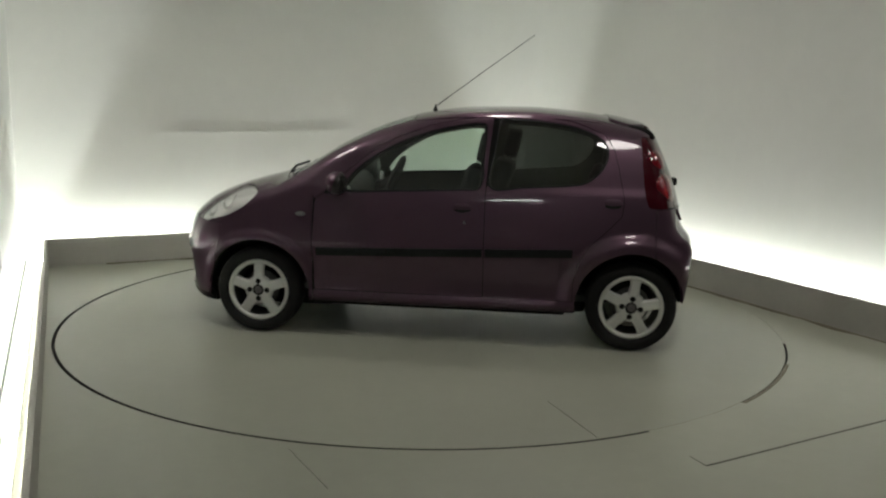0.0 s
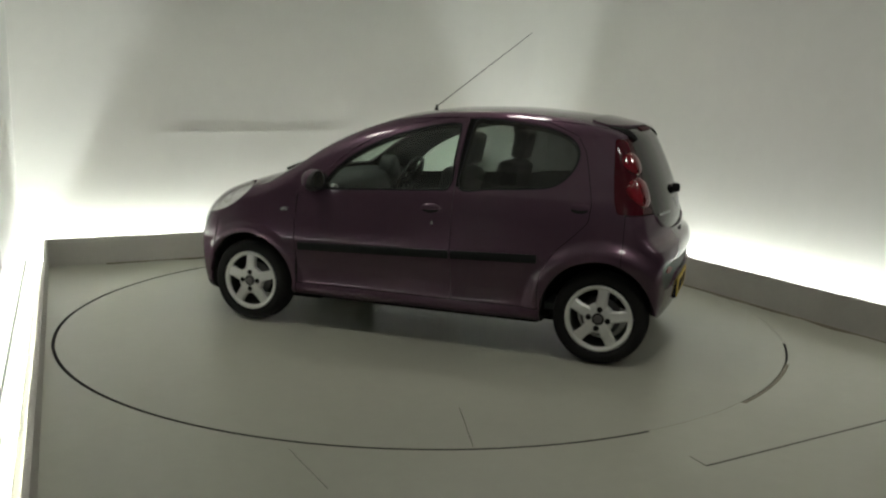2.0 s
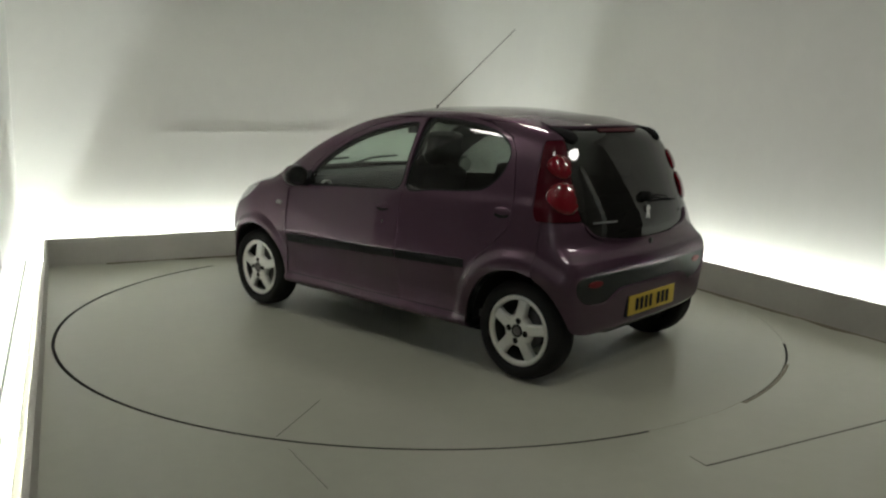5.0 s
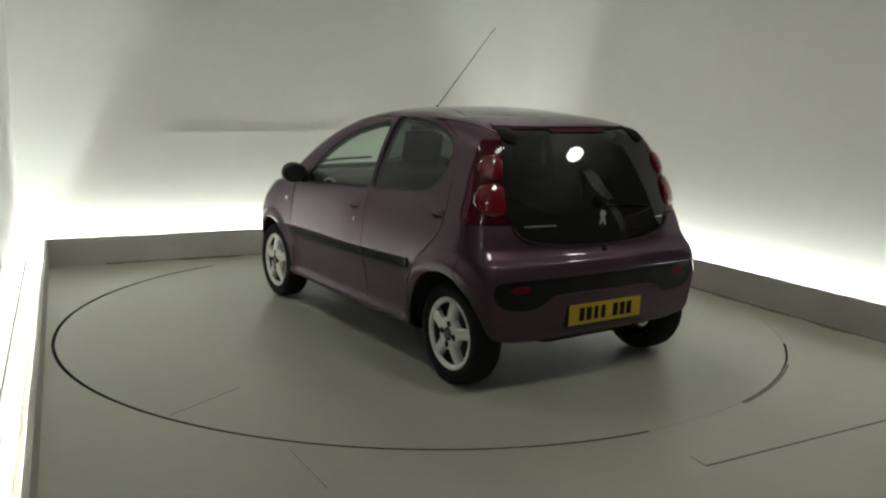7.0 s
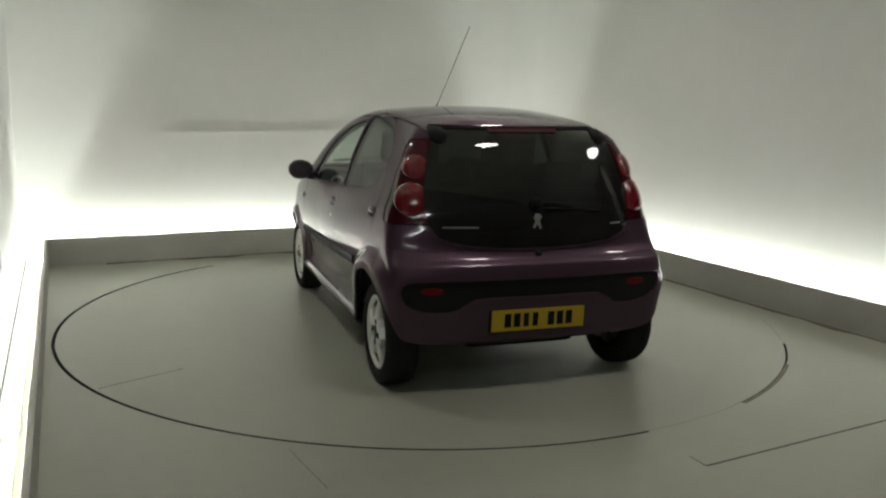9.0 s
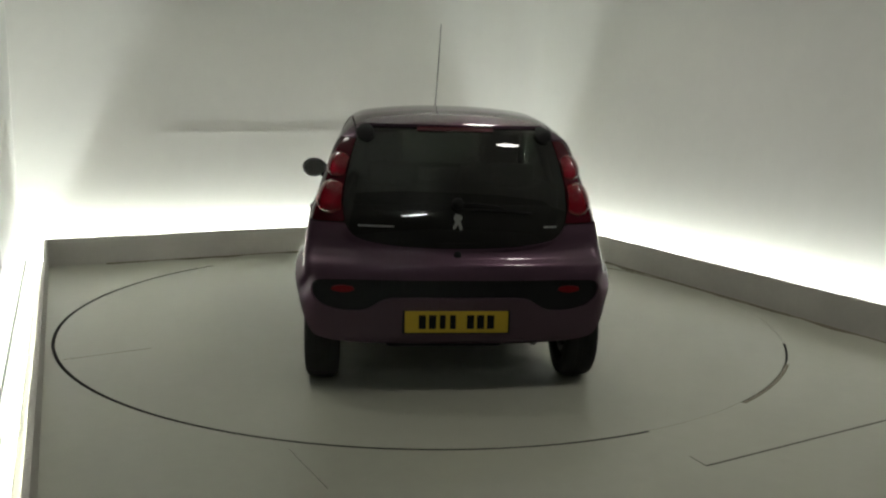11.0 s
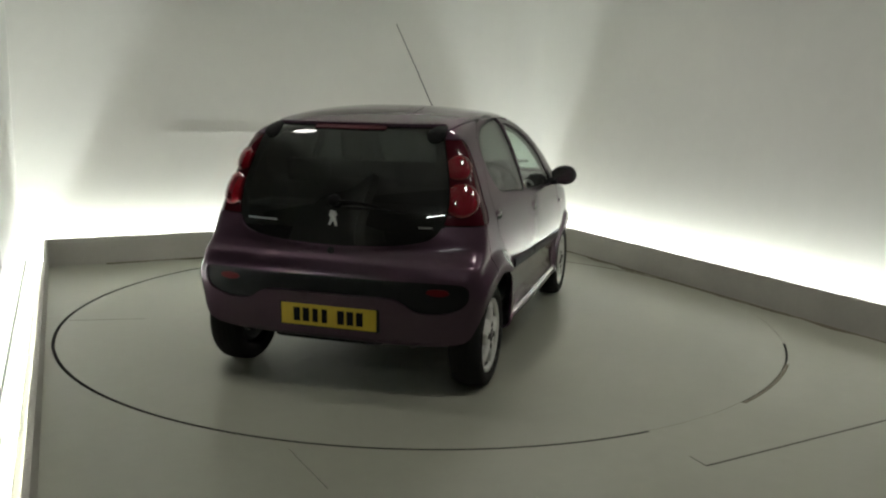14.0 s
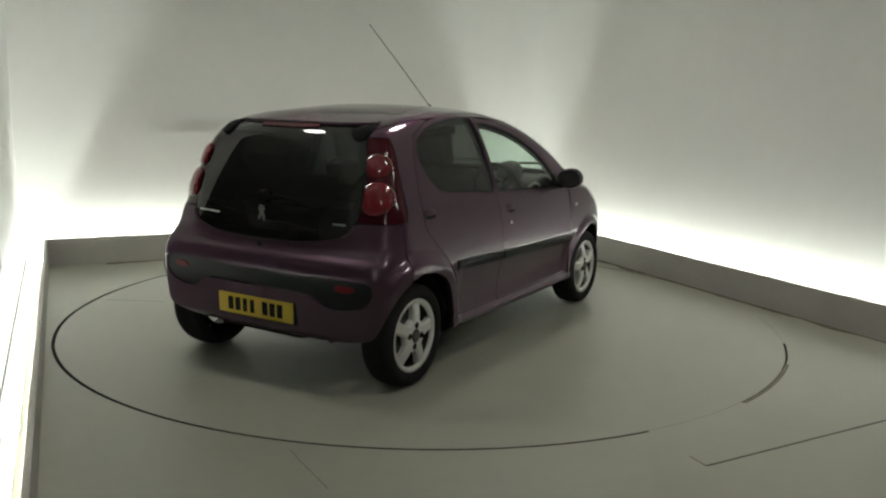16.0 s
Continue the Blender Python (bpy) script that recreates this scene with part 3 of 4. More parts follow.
REAR_DOOR = [(-0.262, 0.30), (-0.262, 0.95), (-0.272, 1.15), (-0.292, 1.398), (-0.42, 1.418), (-0.58, 1.409), (-0.80, 1.375), (-0.97, 1.31), (-1.03, 1.22), (-1.06, 1.1), (-1.095, 0.93), (-1.085, 0.83), (-1.0, 0.74),
             (-0.9, 0.65), (-0.835, 0.54), (-0.81, 0.42), (-0.81, 0.30)]
HATCH = rounded([(0.0, 0.765), (0.15, 0.768), (0.32, 0.778), (0.48, 0.805), (0.545, 0.85), (0.572, 0.93), (0.574, 1.02), (0.558, 1.12), (0.522, 1.26), (0.49, 1.335), (0.41, 1.38), (0.2, 1.398), (0.0, 1.402),
                 (-0.2, 1.398), (-0.41, 1.38), (-0.49, 1.335), (-0.522, 1.26), (-0.558, 1.12), (-0.574, 1.02), (-0.572, 0.93), (-0.545, 0.85), (-0.48, 0.805), (-0.32, 0.778), (-0.15, 0.768)], 4)
HEADLIGHT = rounded([(1.62, 0.70), (1.56, 0.775), (1.46, 0.845), (1.36, 0.905), (1.26, 0.915), (1.19, 0.895), (1.24, 0.83), (1.34, 0.765), (1.46, 0.725)])
BUMPER_STRIP = rounded([(0.0, 0.612), (0.3, 0.612), (0.6, 0.612), (0.715, 0.60), (0.725, 0.53), (0.67, 0.475), (0.57, 0.45), (0.46, 0.455), (0.385, 0.50), (0.3, 0.518), (0.0, 0.518),
                        (-0.3, 0.518), (-0.385, 0.50), (-0.46, 0.455), (-0.57, 0.45), (-0.67, 0.475), (-0.725, 0.53), (-0.715, 0.60), (-0.6, 0.612), (-0.3, 0.612)], 4)
GRILLE = rounded([(0.0, 0.25), (0.48, 0.25), (0.61, 0.36), (0.50, 0.49), (0, 0.51), (-0.50, 0.49), (-0.61, 0.36), (-0.48, 0.25)])
MIRROR_BASE = [(0.615, 0.935), (0.60, 1.0), (0.625, 1.02), (0.745, 0.92), (0.74, 0.905), (0.62, 0.92)]
LAMP_EDGE = curve_through([(0.86, -1.255), (0.95, -1.222), (1.08, -1.205), (1.2, -1.195), (1.31, -1.185)])


def lowest(*fields):
    out = fields[0]
    for f in fields[1:]:
        out = np.minimum(out, f)
    return out


def arches(x, z):
    out = []
    for axle, opening, *_ in WHEELS:
        dx = x - axle
        if axle < 0:
            dx = np.where(dx < 0, dx * 1.09, dx)
        out.append(np.hypot(dx, z - HUB) - opening)
    return lowest(*out)


def hatch_field(x, y, z):
    return lowest(within(y, z, HATCH), -1.0 - x)


def lamp_field(x, y, z, s):
    return lowest(LAMP_EDGE(z) - x, z - 0.885, 1.30 - z, s * y - 0.42, -hatch_field(x, y, z) - 0.006)


def roof_edge(x):
    return np.interp(x, [-1.35, -1.2, -0.9, -0.3, 0.1, 0.3], [0.50, 0.515, 0.535, 0.55, 0.55, 0.54])


def roof_field(x, y, z):
    return lowest(roof_edge(x) - np.abs(y), 0.235 - 0.10 * y * y - x, z - 1.27, -within(y, z, HATCH) + 10 * (x > -1.0))


def windscreen_field(x, y, z):
    return lowest(x - 0.247 + 0.10 * y * y, 1.085 - 0.30 * y * y - x, side_y(x, z) - 0.075 - np.abs(y), z - 0.9)


def bonnet_field(x, y, z):
    return lowest(x - 1.12 + 0.30 * y * y, side_y(x, z) - 0.105 - np.abs(y), z - 0.71, -headlight_field(x, y, z, 1) - GAP_HALF, -headlight_field(x, y, z, -1) - GAP_HALF)


def headlight_field(x, y, z, s):
    return lowest(within(x, z, HEADLIGHT), s * y - 0.33)


def door_field(x, y, z, s, outline):
    return lowest(within(x, z, outline) - GAP_HALF, s * y - 0.3, arches(x, z))


def rear_bumper_field(x, y, z):
    return lowest(-1.29 - 0.25 * np.clip(0.62 - z, 0, 1) - x, 0.877 - z, z - 0.23)


def front_bumper_field(x, y, z):
    return lowest(x - 1.46 + 0.2 * (z - 0.5), 0.70 - z, z - 0.15)


car = thing("car", "dark metallic purple five-door hatchback on the turntable", "car")

for s in (1, -1):
    for outline, window, name, glass, tone in ((FRONT_DOOR, FRONT_WINDOW, "front_door", GLASS, "clear side window"), (REAR_DOOR, REAR_WINDOW, "rear_door", DARK_GLASS, "dark tinted rear side window")):
        door = panel(name, lambda x, y, z: lowest(door_field(x, y, z, s, outline), -within(x, z, window) - 0.012), PAINT, car)
        panel("window_seal", [lambda x, y, z: lowest(within(x, z, window) + 0.0115, s * y - 0.3), lambda x, y, z: -within(x, z, window) - 0.001], BLACK, door, "black rubber seal", lift=-0.003)
        panel("window", lambda x, y, z: lowest(within(x, z, window), s * y - 0.3), glass, door, tone, lift=-0.006, depth=0.004).visible_shadow = False
        # rub strip, one length on each door
        panel("rub_strip", [lambda x, y, z: lowest(within(x, z, outline) - 0.008, s * y - 0.3), lambda x, y, z: 0.024 + z - (0.575 - 0.032 * x), lambda x, y, z: 0.024 - z + (0.575 - 0.032 * x), lambda x, y, z: lowest(0.785 - x, x + 0.80)], BLACK, door, "black plastic rub strip", lift=0.010)

    def rest_of_side(x, y, z):
        return lowest(s * y - 0.2, -door_field(x, y, z, s, FRONT_DOOR) - 2 * GAP_HALF, -door_field(x, y, z, s, REAR_DOOR) - 2 * GAP_HALF, arches(x, z), -lamp_field(x, y, z, s) - GAP_HALF,
                      -roof_field(x, y, z) - 2 * GAP_HALF, -windscreen_field(x, y, z) - 0.004, -hatch_field(x, y, z) - 0.004, -rear_bumper_field(x, y, z) - 2 * GAP_HALF, z - 0.222)

    panel("body_side", lambda x, y, z: lowest(rest_of_side(x, y, z), 0.806 + 0.2 * np.clip(z - 0.87, 0, 1) - x + 9 * (z > 1.0)), PAINT, car)
    panel("wing", lambda x, y, z: lowest(rest_of_side(x, y, z), x - 0.813, 1.0 - z, -bonnet_field(x, y, z) - 2 * GAP_HALF, -front_bumper_field(x, y, z) - 2 * GAP_HALF, -headlight_field(x, y, z, s) - GAP_HALF), PAINT, car)
    # headlight: reflector bowl under a clear lens
    head = panel("headlight", lambda x, y, z: headlight_field(x, y, z, s), REFLECTOR, car, "clear headlight with bright reflector", lift=-0.02)
    for cx, cz, r in ((1.40, 0.835, 0.048), (1.525, 0.765, 0.036)):
        panel("lamp_bowl", lambda x, y, z: lowest(r - np.hypot(x - cx, z - cz), headlight_field(x, y, z, s) - 0.004), CHROME, head, "chrome lamp bowl", lift=-0.014, depth=0.006,
              bulge=lambda v: -0.012 * np.clip(1 - ((v[:, 0] - cx) ** 2 + (v[:, 2] - cz) ** 2) / r ** 2, 0, 1))
    panel("headlight_lens", lambda x, y, z: headlight_field(x, y, z, s) - 0.001, HEAD_GLASS, head, lift=0.0, depth=0.018)

    # rear lamp with two round pods
    pods = [np.array((-1.335, s * 0.632, 1.0)), np.array((-1.285, s * 0.60, 1.16))]

    def swell(v):
        out = np.zeros(len(v))
        for c, r, hgt in ((pods[0], 0.088, 0.019), (pods[1], 0.066, 0.017)):
            q = 1 - (np.linalg.norm((v - c) * np.array((0.8, 1, 1)), axis=1) / r) ** 2
            ripple = 1 - 0.16 * np.exp(-(((q - 0.42) / 0.10) ** 2))
            out = np.maximum(out, hgt * ripple * np.clip(q, 0, 1) ** 0.4)
        return out

    lamp = panel("rear_lamp", lambda x, y, z: lamp_field(x, y, z, s), DEEP_RED, car, "red rear lamp with two round pods", lift=-0.004)
    for c, r in zip(pods, (0.088, 0.066)):
        panel("lamp_pod", lambda x, y, z: lowest(r - np.linalg.norm((np.stack([x, y, z], -1) - c) * np.array((0.8, 1, 1)), axis=1), lamp_field(x, y, z, s) - 0.001), RED_LENS, lamp, "bright red round lens", lift=0.0, bulge=swell)

    # door handles: a dished ring with the grip across it
    for x0, z0 in ((-0.125, 0.848), (-1.03, 0.903)):
        grip = panel("door_handle", lambda x, y, z: lowest(1 - ((x - x0) / 0.062) ** 2 - ((z - z0) / 0.034) ** 2, s * y - 0.3) * 0.03, PAINT, car, "body-coloured door handle in a round dish", lift=0.0015,
                     bulge=lambda v: 0.016 * np.exp(-(((v[:, 2] - z0 - 0.012) / 0.012) ** 2)) * np.clip(1 - np.abs(v[:, 0] - x0) / 0.055, 0, 1) ** 0.4)
        # Black oval lying on the dish: the hollow's shade below the grip, painted.
        panel("dish_shade", lambda x, y, z: lowest(1 - ((x - x0) / 0.052) ** 2 - ((z - z0 + 0.010) / 0.017) ** 2, s * y - 0.3) * 0.02, SHELL, grip, lift=0.003, depth=0.002)
        if x0 > -0.5:
            panel("door_lock", lambda x, y, z: lowest(0.012 - np.hypot(x + 0.142, z - 0.765), s * y - 0.3), CHROME, car, "small round door lock", lift=0.003, depth=0.004)
    panel("side_repeater", lambda x, y, z: lowest(1 - ((x - 0.886) / 0.034) ** 2 - ((z - 0.778) / 0.017) ** 2, s * y - 0.3) * 0.02, CLEAR_LENS, car, "clear oval side repeater", lift=0.008, depth=0.01,
          bulge=lambda v: 0.006 * np.clip(1 - ((v[:, 0] - 0.886) / 0.036) ** 2 - ((v[:, 2] - 0.778) / 0.019) ** 2, 0, 1) ** 0.5)

panel("roof", lambda x, y, z: lowest(roof_field(x, y, z) - 0.004, x + 1.5), PAINT, car)
panel("windscreen", windscreen_field, GLASS, car, "clear windscreen", lift=-0.003, depth=0.004).visible_shadow = False
panel("bonnet", lambda x, y, z: bonnet_field(x, y, z) - GAP_HALF, PAINT, car)
panel("scuttle", lambda x, y, z: lowest(x - 1.088 + 0.30 * y * y, 1.125 - 0.30 * y * y - x, 0.62 - np.abs(y), z - 0.85), BLACK, car, "black plastic scuttle below the windscreen", lift=-0.004)
panel("front_bumper", lambda x, y, z: lowest(front_bumper_field(x, y, z), arches(x, z), -within(y, z, GRILLE)), PAINT, car)
panel("grille", lambda x, y, z: lowest(within(y, z, GRILLE) + 0.004, x - 1.2), BLACK, car, "black front grille", lift=-0.02)
for s in (1, -1):
    panel("bumper_slot", lambda x, y, z: lowest(1 - ((z - 0.53) / 0.026) ** 2 - ((s * y - 0.53) / 0.075) ** 2, x - 1.2) * 0.02, BLACK, car, "black slot in the front bumper", lift=0.002, depth=0.004)
    panel("slot_trim", lambda x, y, z: lowest(0.006 - np.abs(z - 0.492), 0.065 - np.abs(s * y - 0.53), x - 1.2), CHROME, car, "thin bright trim below the slot", lift=0.004, depth=0.004)
bumper = panel("rear_bumper", lambda x, y, z: lowest(rear_bumper_field(x, y, z), arches(x, z), -hatch_field(x, y, z) - 0.005, -lowest(within(y, z, BUMPER_STRIP), -1.0 - x)), PAINT, car, depth=0.018)
panel("bumper_strip", lambda x, y, z: lowest(within(y, z, BUMPER_STRIP) + 0.001, -1.0 - x), BLACK, bumper, "black plastic bumper insert", lift=-0.011)
panel("bumper_crease", [lambda x, y, z: lowest(0.016 + within(y, z, BUMPER_STRIP), -1.0 - x, 0.53 - z, 0.41 - np.abs(y)), lambda x, y, z: -within(y, z, BUMPER_STRIP) - 0.0005], PAINT, bumper, "raised edge below the insert", lift=0.007, depth=0.016)
hatch = panel("tailgate", hatch_field, HATCH_GLASS, car, "all-glass dark tailgate", lift=-0.004, depth=0.006)
hatch.visible_shadow = False
panel("tailgate_border", [hatch_field, lambda x, y, z: 0.045 - hatch_field(x, y, z)], GLOSS_BLACK, hatch, "black printed border", lift=-0.0085, depth=0.003)
panel("tailgate_lip", [lambda x, y, z: lowest(hatch_field(x, y, z) + 0.013, 0.87 - z, -1.0 - x), lambda x, y, z: -hatch_field(x, y, z) - 0.003], PAINT, car, lift=0.009, depth=0.008)
panel("underbody", lambda x, y, z: lowest(0.226 + 0.05 * (x < -1.25) - z, arches(x, z) + 0.0), SHELL, car, "dark underbody")


def shell_field(x, y, z):
    f = lowest(-hatch_field(x, y, z) + 0.01, -windscreen_field(x, y, z) + 0.012, arches(x, z) + 0.004)
    for s in (1, -1):
        for w in (FRONT_WINDOW, REAR_WINDOW):
            f = lowest(f, np.where(s * y > 0.3, -within(x, z, w) + 0.01, 1.0))
    return f


# Lining added behind the panels; its black gives their gaps shade.
panel("inner_shell", shell_field, SHELL, car, "inner body, black for the shade in the panel gaps", lift=-0.024, depth=0.004)


def in_car(name, bm, mat, at=(0, 0, 0), parent=None, label="", smooth=True, turn=None):
    if turn is not None:
        bmesh.ops.rotate(bm, cent=(0, 0, 0), matrix=turn, verts=bm.verts)
    bmesh.ops.translate(bm, vec=at, verts=bm.verts)
    return part(name, bm, mat, parent or car, label, smooth)


# Wheel arch liners
for axle, opening, *_ in WHEELS:
    for s in (1, -1):
        bm = bmesh.new()
        rows = []
        for y in (0.735, 0.45):
            rows.append([bm.verts.new((axle + (opening - 0.001) * math.cos(a), s * y, HUB + (opening - 0.001) * math.sin(a))) for a in np.linspace(0.0 if axle < 0 else 0.1, math.pi - 0.5 if axle < 0 else math.pi + 0.15, 40)])
        for k in range(39):
            bm.faces.new((rows[0][k], rows[0][k + 1], rows[1][k + 1], rows[1][k]))
        bm.faces.new(rows[1])
        in_car("arch_liner", bm, SHELL)


# Wheels: tyre, rim with five broad forked spokes, cap, bolts, brake disc
def wheel_spoke():
    """One broad spoke, opening out towards the rim, drawn in the plane x-z with the face at y = 0."""
    bm = bmesh.new()
    outline = [(0.030, 0.026), (0.075, 0.034), (0.12, 0.030), (0.155, 0.031), (0.181, 0.040)]
    fronts = {0.030: 0.002, 0.075: 0.004, 0.12: 0.001, 0.155: -0.006, 0.181: -0.010}
    rows = []
    for r, w in outline:
        y = fronts[r]
        rows.append([bm.verts.new(c) for c in ((-w, y - 0.035, r), (-w, y - 0.008, r), (-w * 0.72, y, r), (w * 0.72, y, r), (w, y - 0.008, r), (w, y - 0.035, r))])
    for a, b in zip(rows, rows[1:]):
        for k in range(5):
            bm.faces.new((a[k], a[k + 1], b[k + 1], b[k]))
        bm.faces.new((a[5], a[0], b[0], b[5]))
    bm.faces.new(rows[0])
    bm.faces.new(rows[-1][::-1])
    bmesh.ops.recalc_face_normals(bm, faces=bm.faces[:])
    return bm


def wheel(at, s, turn):
    hub = new("wheel")
    hub.parent = car
    hub["label"] = "silver five-spoke alloy wheel with a black tyre"
    hub.matrix_basis = Matrix.Translation(at) @ pose(0, 0, 0, 0, 0, 0 if s > 0 else 180) @ pose(0, 0, 0, 0, turn, 0)
    tyre = [(0.196, -0.006), (0.205, 0.004), (0.222, 0.010), (0.245, 0.008), (0.262, -0.002), (0.271, -0.018), (0.2745, -0.04), (0.2755, -0.08), (0.2745, -0.12), (0.271, -0.142), (0.258, -0.16), (0.2, -0.165), (0.19, -0.15), (0.19, -0.02)]
    bm = spun(tyre, 72, "Y", closed=True)
    for r in (-0.05, -0.08, -0.11):
        bm = spun([(0.2757, r - 0.004), (0.2762, r - 0.004), (0.2762, r + 0.004), (0.2757, r + 0.004)], 72, "Y", bm)
    t = part("tyre", bm, RUBBER, hub, smooth=True)
    part("barrel", spun([(0.150, -0.14), (0.172, -0.12), (0.171, -0.03), (0.172, -0.014)], 72, "Y"), BARREL, hub, "rim barrel coloured dark for the shade behind the spokes", smooth=True)
    rim = spun([(0.169, -0.020), (0.170, -0.010), (0.178, -0.004), (0.192, -0.001), (0.1975, -0.004), (0.1985, -0.012), (0.190, -0.02)], 72, "Y")
    part("rim", rim, ALLOY, hub, smooth=True)
    for k in range(5):
        sp = wheel_spoke()
        bmesh.ops.rotate(sp, cent=(0, 0, 0), matrix=Matrix.Rotation(2 * math.pi * k / 5, 3, "Y"), verts=sp.verts)
        part("spoke", sp, ALLOY, hub)
    part("centre", spun([(0.092, -0.03), (0.090, -0.010), (0.082, -0.001), (0.06, 0.0035), (0.0, 0.0035)], 40, "Y"), ALLOY, hub, smooth=True)
    cap = part("cap", spun([(0.026, 0.002), (0.025, 0.006), (0.018, 0.008), (0.0, 0.0085)], 32, "Y"), STEEL, hub, "grey centre cap", smooth=True)
    part("cap_ring", spun([(0.036, 0.0025), (0.036, 0.0046), (0.0255, 0.0046), (0.0255, 0.0025)], 32, "Y"), SHELL, hub, "dark ring round the cap", smooth=True)
    for k in range(4):
        a = k * math.pi / 2
        b = spun([(0.0175, 0.002), (0.0175, 0.0045), (0.012, 0.006), (0.0, 0.006)], 14, "Y")
        bmesh.ops.translate(b, vec=(0.056 * math.cos(a), 0.0, 0.056 * math.sin(a)), verts=b.verts)
        part("bolt", b, SHELL, hub, "dark wheel bolt", smooth=True)
    part("brake_disc", spun([(0.0, -0.075), (0.115, -0.075), (0.118, -0.085), (0.0, -0.085)], 48, "Y"), STEEL, hub, "dull brake disc", smooth=True)
    part("brake_drum", spun([(0.0, -0.1), (0.105, -0.1), (0.11, -0.14), (0.0, -0.14)], 48, "Y"), SHELL, hub, smooth=True)
    return hub


wheel((1.17, 0.766, 0.2762), 1, 0)
wheel((-1.17, 0.766, 0.2762), 1, -8)
wheel((1.17, -0.766, 0.2762), -1, 10)
wheel((-1.17, -0.766, 0.2762), -1, -8)

# Mirrors
for s in (1, -1):
    bm = bmesh.new()
    bmesh.ops.create_uvsphere(bm, u_segments=32, v_segments=20, radius=1.0)
    for v in bm.verts:
        x, y, z = v.co
        x = x * 0.075 if x > 0 else max(x * 0.075, -0.028)
        v.co = (x, y * 0.088, z * (0.068 + 0.006 * y * s))
    house = in_car("mirror_housing", bm, GLOSS_BLACK, (0.635, s * 0.842, 0.985), label="black door mirror")
    bm = bmesh.new()
    bmesh.ops.create_uvsphere(bm, u_segments=32, v_segments=20, radius=1.0)
    bmesh.ops.bisect_plane(bm, geom=bm.verts[:] + bm.edges[:] + bm.faces[:], plane_co=(0.12, 0, -0.1), plane_no=(1, 0, 0.35), clear_inner=True)
    for v in bm.verts:
        x, y, z = v.co
        v.co = (x * 0.0775, y * 0.0905, z * (0.070 + 0.006 * y * s))
    in_car("mirror_cap", bm, PAINT, (0.635, s * 0.842, 0.985), parent=house, label="purple painted mirror cap")
    bm = bmesh.new()
    bmesh.ops.create_circle(bm, cap_ends=True, segments=40, radius=1.0)
    bmesh.ops.rotate(bm, cent=(0, 0, 0), matrix=Matrix.Rotation(-math.pi / 2, 3, "Y"), verts=bm.verts)
    bmesh.ops.scale(bm, vec=(1, 0.072, 0.054), verts=bm.verts)
    in_car("mirror_glass", bm, CHROME, (0.6055, s * 0.842, 0.985), parent=house)
    in_car("mirror_arm", box((0.10, 0.11, 0.05), (0, 0, 0), 0.02), BLACK, (0.655, s * 0.745, 0.94), parent=house)
    # black corner piece ahead of the window
    panel("mirror_base", lambda x, y, z: lowest(within(x, z, MIRROR_BASE), s * y - 0.3), BLACK, car, "black mirror corner", lift=0.003)

# Aerial
in_car("aerial_base", spun([(0.018, 0.0), (0.016, 0.012), (0.007, 0.03), (0.005, 0.045), (0.0, 0.045)], 20), BLACK, (0.15, 0.0, 1.418), label="black aerial foot")
in_car("aerial", tube([(0.142, 0.0, 1.455), (-0.2, 0.012, 1.708), (-0.513, 0.025, 1.936)], 0.0032, 8, taper=0.0021), BLACK, label="thin black roof aerial")

# Spoiler lip, high brake light and black ends over the tailgate
panel("spoiler", lambda x, y, z: lowest(within(y, z, HATCH) + 0.012, -1.0 - x, z - 1.360, 0.5 - np.abs(y)), PAINT, car, "painted roof spoiler", lift=0.012, depth=0.02)
panel("high_brake_light", lambda x, y, z: lowest(within(y, z, HATCH), -1.0 - x, 0.008 - np.abs(z - 1.349), 0.2 - np.abs(y)), BRAKE_RED, car, "dark red high brake light", lift=0.004, depth=0.006)
for s in (1, -1):
    panel("spoiler_end", lambda x, y, z: lowest(1 - ((s * y - 0.465) / 0.045) ** 2 - ((z - 1.325) / 0.04) ** 2, -1.0 - x) * 0.03, MATT, car, "black spoiler end", lift=0.004, depth=0.02,
          bulge=lambda v: 0.014 * np.clip(1 - ((s * v[:, 1] - 0.465) / 0.05) ** 2 - ((v[:, 2] - 1.325) / 0.045) ** 2, 0, 1))


def rear_x(y, z):
    return float(REAR(np.float64(z)) + REAR_BOW(np.float64(z)) * abs(y) ** 2.5)


# Number plate with plain bars, badge, bars for the scripts, lock
plate = in_car("number_plate", box((0.006, 0.524, 0.112), (0, 0, 0), 0.002), YELLOW, (-1.5525, 0, 0.396), label="yellow rear number plate with black bars", smooth=False, turn=Matrix.Rotation(math.radians(-2), 3, "Y"))
y = 0.192
for k in range(7):
    if k == 4:
        y -= 0.038
    in_car("plate_bar", box((0.002, 0.037 if k not in (2, 3) else 0.030, 0.072)), PLATE_BLACK, (-1.5560, y - 0.018, 0.396), parent=plate, smooth=False, turn=Matrix.Rotation(math.radians(-2), 3, "Y"))
    y -= 0.0515
# Black block behind the plate; its border paints the shade of the recess.
in_car("plate_shade", box((0.03, 0.55, 0.13), (0, 0, 0), 0.01), BLACK, (-1.5345, 0, 0.397), label="black border for the shade round the plate")
bm = prism([(-0.012, 0.044), (-0.022, 0.02), (-0.012, 0.004), (-0.026, -0.032), (-0.013, -0.032), (0.001, -0.006), (0.013, -0.042), (0.027, -0.042), (0.013, 0.01), (0.024, 0.024), (0.012, 0.04)], 0, 0.005)
